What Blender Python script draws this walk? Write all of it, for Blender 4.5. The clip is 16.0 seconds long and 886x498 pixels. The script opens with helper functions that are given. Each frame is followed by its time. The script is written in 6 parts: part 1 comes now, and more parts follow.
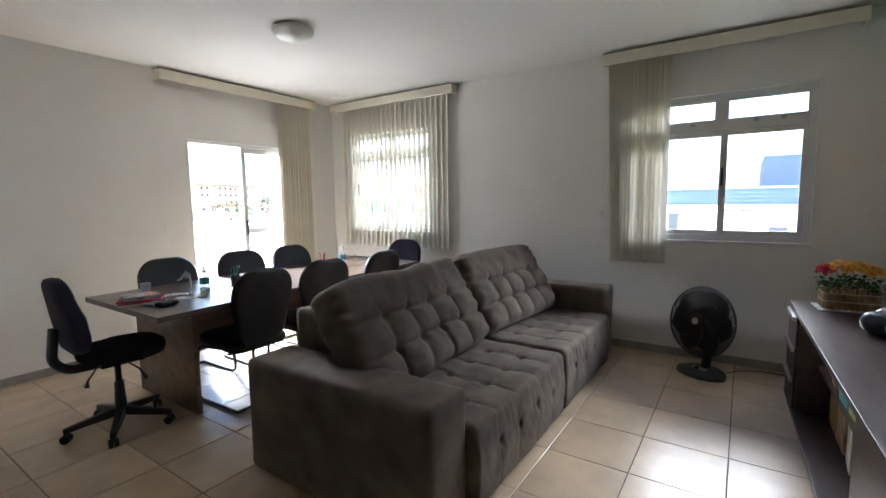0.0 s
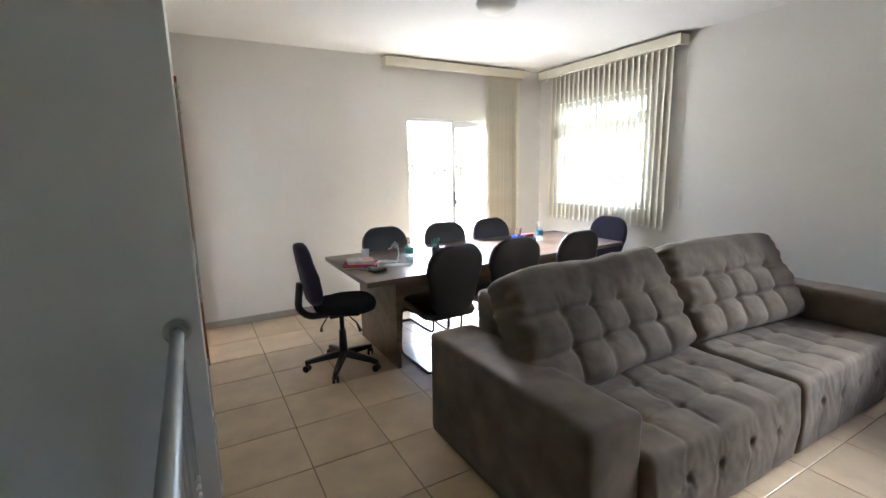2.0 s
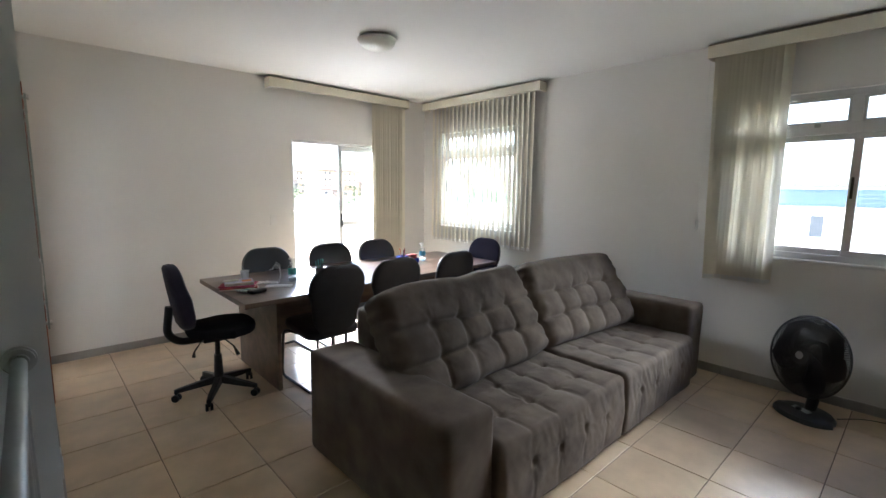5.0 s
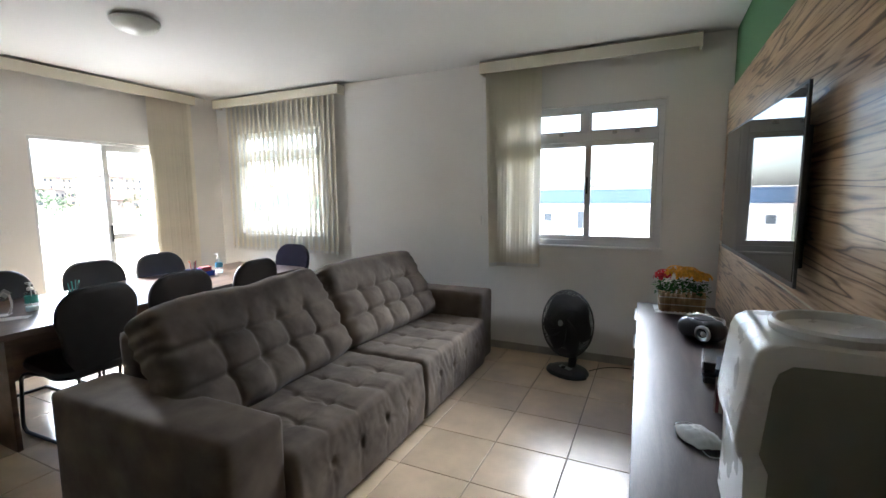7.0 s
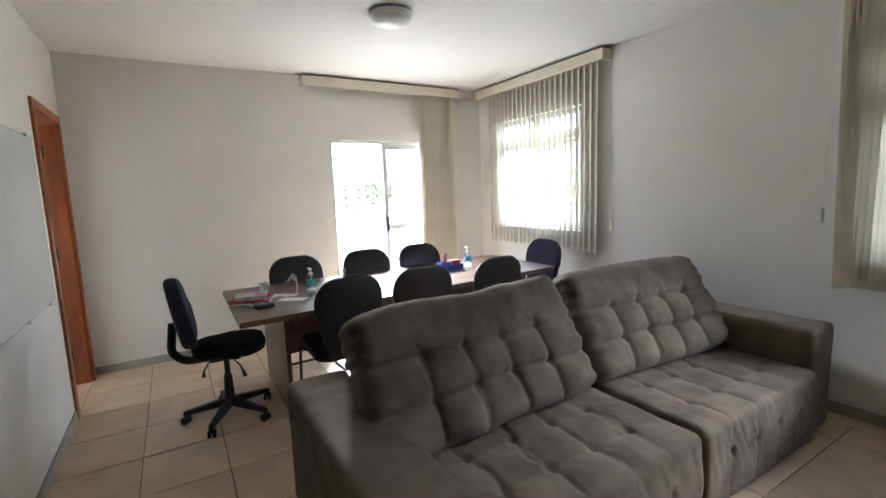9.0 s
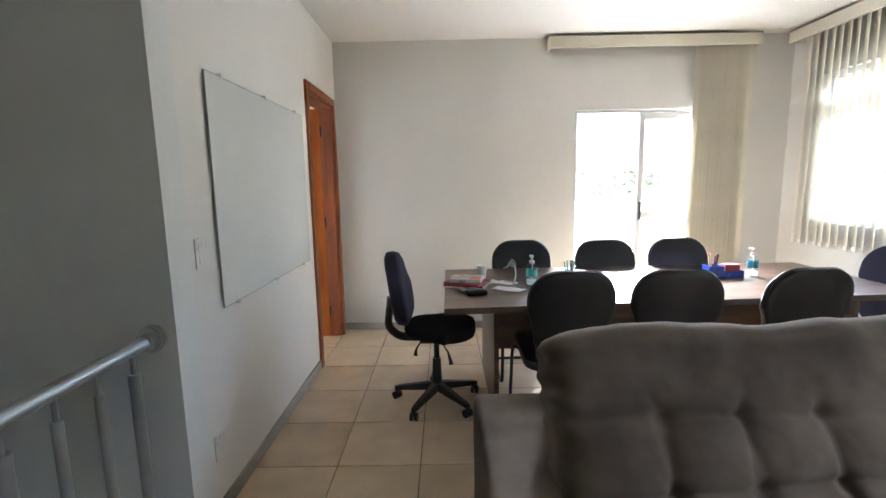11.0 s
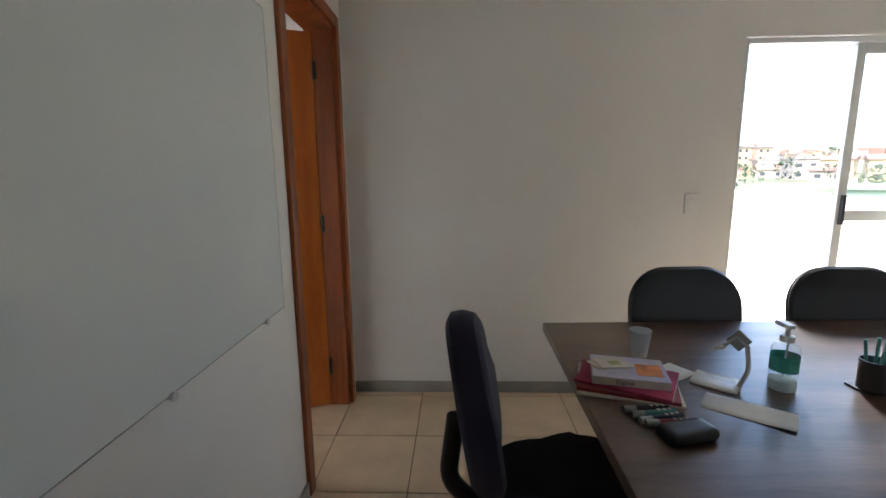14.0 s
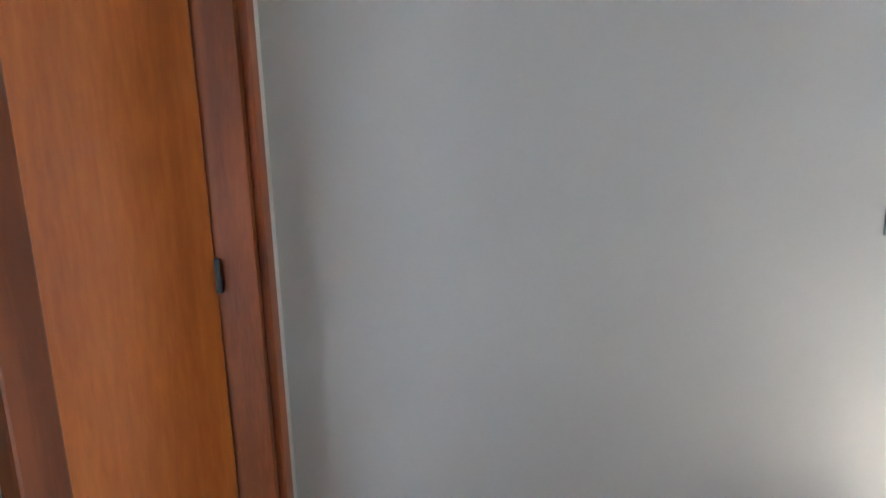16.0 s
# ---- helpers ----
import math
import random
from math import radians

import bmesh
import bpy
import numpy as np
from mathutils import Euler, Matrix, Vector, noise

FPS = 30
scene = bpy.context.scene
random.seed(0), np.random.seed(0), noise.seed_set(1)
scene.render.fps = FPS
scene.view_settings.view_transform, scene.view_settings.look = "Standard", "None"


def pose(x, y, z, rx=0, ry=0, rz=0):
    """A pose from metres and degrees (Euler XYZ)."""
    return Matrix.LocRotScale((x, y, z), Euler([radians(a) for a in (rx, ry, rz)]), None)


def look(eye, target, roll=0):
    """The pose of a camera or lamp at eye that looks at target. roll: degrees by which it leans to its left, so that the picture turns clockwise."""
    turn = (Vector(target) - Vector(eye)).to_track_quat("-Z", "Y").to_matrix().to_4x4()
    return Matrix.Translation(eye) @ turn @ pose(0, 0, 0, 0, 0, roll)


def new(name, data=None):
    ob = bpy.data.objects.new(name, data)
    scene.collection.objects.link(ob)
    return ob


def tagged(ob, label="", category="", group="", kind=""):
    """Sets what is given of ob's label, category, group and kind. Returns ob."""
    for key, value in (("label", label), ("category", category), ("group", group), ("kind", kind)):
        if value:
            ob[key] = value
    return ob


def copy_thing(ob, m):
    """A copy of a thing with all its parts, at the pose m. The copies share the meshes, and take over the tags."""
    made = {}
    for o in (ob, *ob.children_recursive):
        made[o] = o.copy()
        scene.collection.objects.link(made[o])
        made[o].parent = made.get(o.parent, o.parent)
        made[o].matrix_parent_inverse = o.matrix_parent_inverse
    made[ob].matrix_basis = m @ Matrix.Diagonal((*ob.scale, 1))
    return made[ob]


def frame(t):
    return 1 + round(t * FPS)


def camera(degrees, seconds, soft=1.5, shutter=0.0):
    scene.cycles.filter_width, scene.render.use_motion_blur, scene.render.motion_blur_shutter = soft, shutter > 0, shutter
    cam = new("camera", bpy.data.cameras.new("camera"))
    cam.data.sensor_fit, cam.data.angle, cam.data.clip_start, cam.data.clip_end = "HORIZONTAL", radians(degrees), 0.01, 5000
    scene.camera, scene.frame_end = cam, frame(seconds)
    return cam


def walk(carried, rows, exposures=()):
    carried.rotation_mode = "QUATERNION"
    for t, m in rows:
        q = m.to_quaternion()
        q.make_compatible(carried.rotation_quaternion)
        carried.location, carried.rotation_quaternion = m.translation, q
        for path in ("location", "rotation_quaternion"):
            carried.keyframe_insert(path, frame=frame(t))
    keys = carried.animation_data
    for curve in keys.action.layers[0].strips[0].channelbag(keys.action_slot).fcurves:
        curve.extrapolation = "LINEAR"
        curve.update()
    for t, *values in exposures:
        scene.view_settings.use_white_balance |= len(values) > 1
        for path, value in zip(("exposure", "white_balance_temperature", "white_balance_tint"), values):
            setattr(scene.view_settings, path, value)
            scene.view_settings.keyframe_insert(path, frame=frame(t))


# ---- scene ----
cam = camera(89.3, 16.0)
PATH = [
    (0, (-0.193, -4.7, 1.387), (1.459, -3.593, 1.176), -0.8),
    (0.5, (-0.188, -4.757, 1.458), (1.288, -3.432, 1.201), -1.2),
    (1, (-0.172, -4.728, 1.472), (1.151, -3.261, 1.162), -1.0),
    (1.5, (-0.113, -4.695, 1.487), (0.992, -3.065, 1.139), -1.0),
    (2, (0.014, -4.714, 1.489), (0.974, -2.995, 1.135), -1.1),
    (2.5, (0.104, -4.724, 1.494), (1.03, -2.988, 1.134), -0.2),
    (3, (0.167, -4.755, 1.498), (1.078, -3.012, 1.137), -0.0),
    (5.5, (-0.036, -4.954, 1.515), (1.476, -3.667, 1.278), 0.5),
    (6, (-0.033, -5.002, 1.518), (1.625, -3.91, 1.284), 0.2),
    (6.5, (0.007, -5.086, 1.495), (1.758, -4.149, 1.262), -0.2),
    (7, (0.092, -5.085, 1.477), (1.888, -4.236, 1.241), -0.5),
    (7.5, (0.274, -5.02, 1.46), (2.075, -4.185, 1.219), -0.8),
    (8, (0.422, -4.929, 1.453), (2.161, -3.971, 1.208), -1.3),
    (8.5, (0.568, -4.826, 1.438), (2.054, -3.51, 1.192), -1.9),
    (9, (0.701, -4.757, 1.479), (1.72, -3.056, 1.219), -2.1),
    (9.5, (0.865, -4.63, 1.438), (1.611, -2.791, 1.183), -2.0),
    (10, (1.014, -4.525, 1.423), (1.434, -2.587, 1.162), -1.9),
    (12.3, (0.882, -3.659, 1.38), (0.754, -1.688, 1.063), -0.2),
    (12.5, (0.859, -3.54, 1.395), (0.733, -1.57, 1.072), -0.2),
    (13, (0.755, -3.248, 1.371), (0.638, -1.279, 1.043), -0.3),
    (13.5, (0.672, -2.974, 1.395), (0.57, -1.005, 1.058), -0.3),
    (14, (0.642, -2.612, 1.357), (0.577, -0.642, 1.015), -0.6),
    (14.5, (0.605, -2.286, 1.363), (0.556, -0.316, 1.021), -0.4),
    (15, (0.502, -1.968, 1.359), (0.507, 0.003, 1.021), -0.2),
    (15.5, (0.494, -1.64, 1.347), (0.502, 0.327, 0.983), -0.5),
    (16, (0.425, -1.365, 1.313), (0.535, 0.609, 1.01), -1.4),
]
walk(cam, [(t, look(eye, target, roll)) for t, eye, target, roll in PATH], [(0, 4.1, 5900, 10), (1.5, 4.7, 5900, 10), (3, 4.85, 5900, 10), (5.5, 4.15, 5900, 10), (7, 4.3, 5900, 10), (8, 4.15, 5900, 10), (9.5, 4.6, 5900, 10), (10.2, 4.7, 5900, 10), (12.5, 4.65, 5900, 10), (13.5, 3.85, 6000, 10), (14.5, 3.4, 6100, 10), (15.3, 3.3, 6000, 10), (16, 4.2, 5250, 9)])
LAMP = 200.0

# ---- world and sun ----
def make_world():
    w = bpy.data.worlds.new("world")
    scene.world = w
    w.use_nodes = True
    nt = w.node_tree
    bg = nt.nodes["Background"]
    sky = nt.nodes.new("ShaderNodeTexSky")
    sky.sky_type = "NISHITA"
    sky.sun_disc = False
    sky.sun_elevation, sky.sun_rotation = radians(55), radians(215)
    sky.air_density, sky.dust_density, sky.ozone_density = 1.0, 4.0, 0.6
    nt.links.new(sky.outputs[0], bg.inputs[0])
    bg.inputs[1].default_value = 0.090


make_world()
sun = new("sun", bpy.data.lights.new("sun", "SUN"))
sun.data.energy, sun.data.angle, sun.data.color = 0.5, radians(12), (1.0, 0.96, 0.9)
sun.matrix_world = look((0, 0, 50), (0 + 50 * math.sin(radians(35)) * 0.7, 50 * math.cos(radians(35)) * 0.7, 0))


# ---- materials ----
def material(name, color, rough=0.6, metal=0.0, vary=0.08, scale=6.0, fine=90.0, bump=0.15, spec=0.5, tint=None,
             stretch=(1, 1, 1), per_object=0.0, sheen=0.0, coat=0.0, emit=None, rough_vary=0.08, depth=0.002):
    """A surface whose colour, gloss and relief vary at two scales."""
    m = bpy.data.materials.new(name)
    m.use_nodes = True
    nt = m.node_tree
    N, L = nt.nodes, nt.links
    b = N["Principled BSDF"]
    tc = N.new("ShaderNodeTexCoord")
    mp = N.new("ShaderNodeMapping")
    mp.inputs["Scale"].default_value = stretch
    L.new(tc.outputs["Object"], mp.inputs[0])
    vec = mp.outputs[0]
    if per_object:
        oi = N.new("ShaderNodeObjectInfo")
        add = N.new("ShaderNodeVectorMath")
        add.operation = "MULTIPLY_ADD"
        L.new(oi.outputs["Random"], add.inputs[0])
        add.inputs[1].default_value = (37, 23, 11)
        L.new(vec, add.inputs[2])
        vec = add.outputs[0]
    big = N.new("ShaderNodeTexNoise")
    big.inputs["Scale"].default_value, big.inputs["Detail"].default_value = scale, 5
    L.new(vec, big.inputs["Vector"])
    small = N.new("ShaderNodeTexNoise")
    small.inputs["Scale"].default_value, small.inputs["Detail"].default_value = fine, 3
    L.new(vec, small.inputs["Vector"])
    ramp = N.new("ShaderNodeMapRange")
    ramp.inputs["From Min"].default_value, ramp.inputs["From Max"].default_value = 0.3, 0.7
    L.new(big.outputs["Fac"], ramp.inputs["Value"])
    mix = N.new("ShaderNodeMix")
    mix.data_type = "RGBA"
    lo = tint or tuple(c * (1 - 2 * vary) for c in color)
    hi = tuple(min(1, c * (1 + vary)) for c in color)
    mix.inputs["A"].default_value, mix.inputs["B"].default_value = (*lo, 1), (*hi, 1)
    L.new(ramp.outputs[0], mix.inputs["Factor"])
    col = mix.outputs["Result"]
    if per_object:
        hsv = N.new("ShaderNodeHueSaturation")
        mr = N.new("ShaderNodeMapRange")
        mr.inputs["To Min"].default_value, mr.inputs["To Max"].default_value = 1 - per_object, 1 + per_object
        L.new(oi.outputs["Random"], mr.inputs["Value"])
        L.new(mr.outputs[0], hsv.inputs["Value"])
        L.new(col, hsv.inputs["Color"])
        col = hsv.outputs[0]
    L.new(col, b.inputs["Base Color"])
    rr = N.new("ShaderNodeMapRange")
    rr.inputs["To Min"].default_value, rr.inputs["To Max"].default_value = max(0.02, rough - rough_vary), min(1, rough + rough_vary)
    L.new(big.outputs["Fac"], rr.inputs["Value"])
    L.new(rr.outputs[0], b.inputs["Roughness"])
    b.inputs["Metallic"].default_value = metal
    b.inputs["Specular IOR Level"].default_value = spec
    if sheen:
        b.inputs["Sheen Weight"].default_value = sheen
    if coat:
        b.inputs["Coat Weight"].default_value = coat
    if emit:
        b.inputs["Emission Color"].default_value = (*emit, 1)
        b.inputs["Emission Strength"].default_value = 1
    if bump:
        bp = N.new("ShaderNodeBump")
        bp.inputs["Strength"].default_value, bp.inputs["Distance"].default_value = bump, depth
        L.new(small.outputs["Fac"], bp.inputs["Height"])
        L.new(bp.outputs[0], b.inputs["Normal"])
    return m


def wood_material(name, dark, light, rough=0.4, scale=1.0, axis="X", bands=6.0, spec=0.5, contrast=(0.35, 0.65), warp=3.0, bump=0.08):
    """Wood grain that runs along one axis."""
    m = bpy.data.materials.new(name)
    m.use_nodes = True
    nt = m.node_tree
    N, L = nt.nodes, nt.links
    b = N["Principled BSDF"]
    tc = N.new("ShaderNodeTexCoord")
    mp = N.new("ShaderNodeMapping")
    s = {"X": (0.12, 1, 1), "Y": (1, 0.12, 1), "Z": (1, 1, 0.12)}[axis]
    mp.inputs["Scale"].default_value = tuple(v * scale for v in s)
    L.new(tc.outputs["Object"], mp.inputs[0])
    n1 = N.new("ShaderNodeTexNoise")
    n1.inputs["Scale"].default_value, n1.inputs["Detail"].default_value, n1.inputs["Distortion"].default_value = bands, 6, warp * 0.2
    L.new(mp.outputs[0], n1.inputs["Vector"])
    n2 = N.new("ShaderNodeTexNoise")
    n2.inputs["Scale"].default_value, n2.inputs["Detail"].default_value = bands * 14, 4
    L.new(mp.outputs[0], n2.inputs["Vector"])
    mx = N.new("ShaderNodeMath")
    mx.operation = "MULTIPLY_ADD"
    mx.inputs[1].default_value = 0.35
    L.new(n2.outputs["Fac"], mx.inputs[0])
    L.new(n1.outputs["Fac"], mx.inputs[2])
    sub = N.new("ShaderNodeMath")
    sub.operation = "SUBTRACT"
    sub.inputs[1].default_value = 0.175
    L.new(mx.outputs[0], sub.inputs[0])
    cr = N.new("ShaderNodeValToRGB")
    cr.color_ramp.elements[0].position, cr.color_ramp.elements[0].color = contrast[0], (*dark, 1)
    cr.color_ramp.elements[1].position, cr.color_ramp.elements[1].color = contrast[1], (*light, 1)
    L.new(sub.outputs[0], cr.inputs[0])
    L.new(cr.outputs[0], b.inputs["Base Color"])
    b.inputs["Roughness"].default_value = rough
    b.inputs["Specular IOR Level"].default_value = spec
    bp = N.new("ShaderNodeBump")
    bp.inputs["Strength"].default_value, bp.inputs["Distance"].default_value = bump, 0.001
    L.new(sub.outputs[0], bp.inputs["Height"])
    L.new(bp.outputs[0], b.inputs["Normal"])
    return m


def streak_material(name, base, pale, dark):
    """Laminate with long, thin, uneven dark lines along x on a mottled ground."""
    m = bpy.data.materials.new(name)
    m.use_nodes = True
    nt = m.node_tree
    N, L = nt.nodes, nt.links
    b = N["Principled BSDF"]
    tc = N.new("ShaderNodeTexCoord")

    def layer(stretch, scale, detail, distortion=0.0):
        mp, n = N.new("ShaderNodeMapping"), N.new("ShaderNodeTexNoise")
        mp.inputs["Scale"].default_value = stretch
        n.inputs["Scale"].default_value, n.inputs["Detail"].default_value, n.inputs["Distortion"].default_value = scale, detail, distortion
        L.new(tc.outputs["Object"], mp.inputs[0])
        L.new(mp.outputs[0], n.inputs["Vector"])
        return n.outputs["Fac"]

    def ramp(value, stops):
        r = N.new("ShaderNodeValToRGB")
        e = r.color_ramp.elements
        e[0].position, e[0].color = stops[0][0], (*stops[0][1], 1)
        e[1].position, e[1].color = stops[-1][0], (*stops[-1][1], 1)
        for p, c in stops[1:-1]:
            e.new(p).color = (*c, 1)
        L.new(value, r.inputs[0])
        return r.outputs[0]

    def times(a, c):
        x = N.new("ShaderNodeMix")
        x.data_type, x.blend_type = "RGBA", "MULTIPLY"
        x.inputs["Factor"].default_value = 1.0
        L.new(a, x.inputs["A"])
        L.new(c, x.inputs["B"])
        return x.outputs["Result"]

    ground = ramp(layer((0.25, 1, 1), 6.0, 4), [(0.36, base), (0.62, pale)])
    rings = N.new("ShaderNodeMath")
    rings.operation = "MULTIPLY"
    rings.inputs[1].default_value = 13.0
    L.new(layer((0.045, 0.3, 1), 6.5, 3.0, 0.2), rings.inputs[0])
    fr = N.new("ShaderNodeMath")
    fr.operation = "FRACT"
    L.new(rings.outputs[0], fr.inputs[0])
    one = (1, 1, 1)
    lines = ramp(fr.outputs[0], [(0.0, dark), (0.05, dark), (0.13, (0.66, 0.55, 0.45)), (0.30, one), (0.90, (0.84, 0.77, 0.70)), (1.0, dark)])
    fine = ramp(layer((0.05, 0.3, 1), 95.0, 3), [(0.34, (0.60, 0.50, 0.42)), (0.50, one)])
    L.new(times(times(ground, lines), fine), b.inputs["Base Color"])
    b.inputs["Roughness"].default_value = 0.3
    return m


def cloth_material(name, color, through_color, amount):
    """Thin cloth that lets some light through."""
    m = material(name, color, rough=0.9, vary=0.04, scale=3, fine=400, bump=0.2, spec=0.2)
    nt = m.node_tree
    b, out = nt.nodes["Principled BSDF"], nt.nodes["Material Output"]
    tr = nt.nodes.new("ShaderNodeBsdfTranslucent")
    tr.inputs[0].default_value = (*through_color, 1)
    mix = nt.nodes.new("ShaderNodeMixShader")
    mix.inputs[0].default_value = amount
    nt.links.new(b.outputs[0], mix.inputs[1])
    nt.links.new(tr.outputs[0], mix.inputs[2])
    nt.links.new(mix.outputs[0], out.inputs[0])
    return m


def glass_material(name, rough=0.0, tint=(1, 1, 1), ior=1.45):
    m = bpy.data.materials.new(name)
    m.use_nodes = True
    nt = m.node_tree
    out = nt.nodes["Material Output"]
    nt.nodes.remove(nt.nodes["Principled BSDF"])
    tr, gl, mix, fr = (nt.nodes.new("ShaderNode" + n) for n in ("BsdfTransparent", "BsdfGlossy", "MixShader", "LayerWeight"))
    tr.inputs[0].default_value = (*tint, 1)
    gl.inputs["Roughness"].default_value = rough
    # the share of gloss rises towards grazing angles, alike from both sides of the pane
    fr.inputs["Blend"].default_value = 0.5
    power, scale = nt.nodes.new("ShaderNodeMath"), nt.nodes.new("ShaderNodeMath")
    power.operation, scale.operation = "POWER", "MULTIPLY_ADD"
    power.inputs[1].default_value = 4.0
    scale.inputs[1].default_value, scale.inputs[2].default_value = 0.8, 0.04
    nt.links.new(fr.outputs["Facing"], power.inputs[0])
    nt.links.new(power.outputs[0], scale.inputs[0])
    nt.links.new(scale.outputs[0], mix.inputs[0])
    nt.links.new(tr.outputs[0], mix.inputs[1])
    nt.links.new(gl.outputs[0], mix.inputs[2])
    nt.links.new(mix.outputs[0], out.inputs[0])
    return m


M = {}
M["wall"] = material("wall_paint", (0.77, 0.76, 0.73), rough=0.75, vary=0.025, scale=1.3, fine=120, bump=0.06, spec=0.3)
M["wall_d"] = material("stair_wall_paint", (0.75, 0.77, 0.76), rough=0.75, vary=0.03, scale=1.5, fine=120, bump=0.06, spec=0.3)
M["ceiling"] = material("ceiling_paint", (0.82, 0.82, 0.80), rough=0.9, vary=0.015, scale=1.0, fine=120, bump=0.05, spec=0.2)
M["green"] = material("green_wall_paint", (0.09, 0.21, 0.10), rough=0.7, vary=0.05, scale=2, fine=120, bump=0.06, spec=0.3)
M["tile"] = material("beige_floor_tile", (0.62, 0.475, 0.32), rough=0.30, vary=0.09, scale=4.5, fine=35, bump=0.03, spec=0.5, per_object=0.05, rough_vary=0.04)
M["grout"] = material("brown_grout", (0.20, 0.14, 0.10), rough=0.9, vary=0.15, scale=8, fine=200, bump=0.3)
M["skirting"] = material("grey_stone_skirting", (0.36, 0.34, 0.31), rough=0.45, vary=0.1, scale=5, fine=60, bump=0.05)
M["cornice"] = material("cream_pelmet_paint", (0.74, 0.70, 0.58), rough=0.55, vary=0.03, scale=3, fine=100, bump=0.05)
M["brown_edge"] = material("brown_board_edge", (0.26, 0.19, 0.13), rough=0.6, vary=0.1)
M["blind"] = cloth_material("cream_blind_cloth", (0.80, 0.76, 0.65), (0.80, 0.75, 0.64), 0.09)
M["alu"] = material("white_aluminium", (0.64, 0.65, 0.65), rough=0.4, vary=0.04, scale=4, fine=150, bump=0.03, metal=0.0)
M["steel"] = material("brushed_steel", (0.62, 0.63, 0.62), rough=0.3, metal=1.0, vary=0.05, scale=10, fine=200, bump=0.03)
M["railpaint"] = material("grey_metal_paint", (0.42, 0.45, 0.46), rough=0.35, metal=0.6, vary=0.06, scale=9, fine=160, bump=0.04)
M["black_plastic"] = material("black_plastic", (0.018, 0.018, 0.02), rough=0.38, vary=0.15, scale=12, fine=250, bump=0.08)
M["black_vinyl"] = material("black_vinyl", (0.017, 0.018, 0.020), rough=0.36, vary=0.12, scale=8, fine=300, bump=0.25, spec=0.45)
M["black_cloth"] = material("black_cloth", (0.012, 0.012, 0.015), rough=0.95, vary=0.15, scale=8, fine=500, bump=0.4, spec=0.2)
M["navy_cloth"] = material("navy_cloth", (0.026, 0.022, 0.045), rough=0.92, vary=0.12, scale=5, fine=500, bump=0.4, spec=0.25, sheen=0.15)
M["sofa"] = material("brown_grey_suede", (0.160, 0.128, 0.100), rough=0.9, vary=0.20, scale=6.0, fine=260, bump=0.3, spec=0.15, sheen=0.08)
M["table"] = wood_material("dark_brown_laminate", (0.055, 0.032, 0.022), (0.15, 0.092, 0.062), rough=0.30, spec=0.9, axis="X", bands=9, scale=1.2)
M["rack"] = wood_material("dark_wenge_laminate", (0.035, 0.022, 0.019), (0.075, 0.050, 0.043), rough=0.33, axis="X", bands=14, scale=1.5)
M["panel"] = streak_material("striped_beige_laminate", (0.50, 0.35, 0.22), (0.70, 0.55, 0.38), (0.15, 0.085, 0.05))
M["door_wood"] = wood_material("orange_brown_door_wood", (0.36, 0.090, 0.010), (0.55, 0.160, 0.022), rough=0.33, axis="Z", bands=5, scale=1.1)
M["door_frame"] = wood_material("reddish_brown_frame_wood", (0.20, 0.050, 0.010), (0.36, 0.095, 0.022), rough=0.38, axis="Z", bands=7, scale=1.4)
M["door_jamb"] = M["door_frame"]
M["white_plastic"] = material("white_plastic", (0.74, 0.74, 0.72), rough=0.28, vary=0.02, scale=5, fine=200, bump=0.02)
# dispenser sides: the shade on them is put into this dark grey-green
M["shaded_side"] = material("shaded_side_plastic", (0.22, 0.24, 0.20), rough=0.4, vary=0.05, scale=4, bump=0.03)
M["grey_plastic"] = material("grey_plastic", (0.36, 0.38, 0.37), rough=0.4, vary=0.04, scale=5, fine=200, bump=0.03)
M["screen"] = material("black_glass_screen", (0.010, 0.010, 0.012), rough=0.03, vary=0.0, bump=0, spec=1.0, rough_vary=0.01)
M["glass"] = glass_material("window_glass")
M["clear"] = glass_material("clear_plastic", 0.05, (0.93, 0.96, 0.97))
M["wb_glass"] = material("glass_board", (0.72, 0.76, 0.75), rough=0.06, vary=0.02, scale=1.5, fine=60, bump=0.0, spec=0.6, coat=0.3, rough_vary=0.03)
M["board_edge"] = material("dark_glass_edge", (0.40, 0.46, 0.44), rough=0.2, vary=0.05)
M["lamp_glass"] = material("frosted_lamp_glass", (0.84, 0.87, 0.82), rough=0.3, vary=0.05, scale=8, bump=0.05)


M["grey_dark"] = material("dark_grey_plastic", (0.05, 0.05, 0.055), rough=0.35, vary=0.1, scale=12, bump=0.03)
M["stick"] = material("dry_brown_sticks", (0.46, 0.31, 0.17), rough=0.8, vary=0.25, scale=14, fine=120, bump=0.5)
M["kraft"] = material("brown_cardboard", (0.42, 0.28, 0.13), rough=0.85, vary=0.1, scale=8, fine=200, bump=0.1)
M["leaf"] = material("dark_green_leaves", (0.035, 0.115, 0.025), rough=0.85, vary=0.3, scale=30, bump=0.1, spec=0.15)
M["petal_y"] = material("yellow_orange_petals", (0.85, 0.42, 0.04), rough=0.7, vary=0.2, scale=30, bump=0.1)
M["petal_r"] = material("red_petals", (0.62, 0.03, 0.05), rough=0.7, vary=0.2, scale=30, bump=0.1)
M["cream_paper"] = material("cream_paper", (0.66, 0.61, 0.52), rough=0.7, vary=0.08, scale=12, fine=200, bump=0.05)
M["paper"] = material("white_paper", (0.78, 0.78, 0.77), rough=0.75, vary=0.03, scale=12, fine=200, bump=0.05)
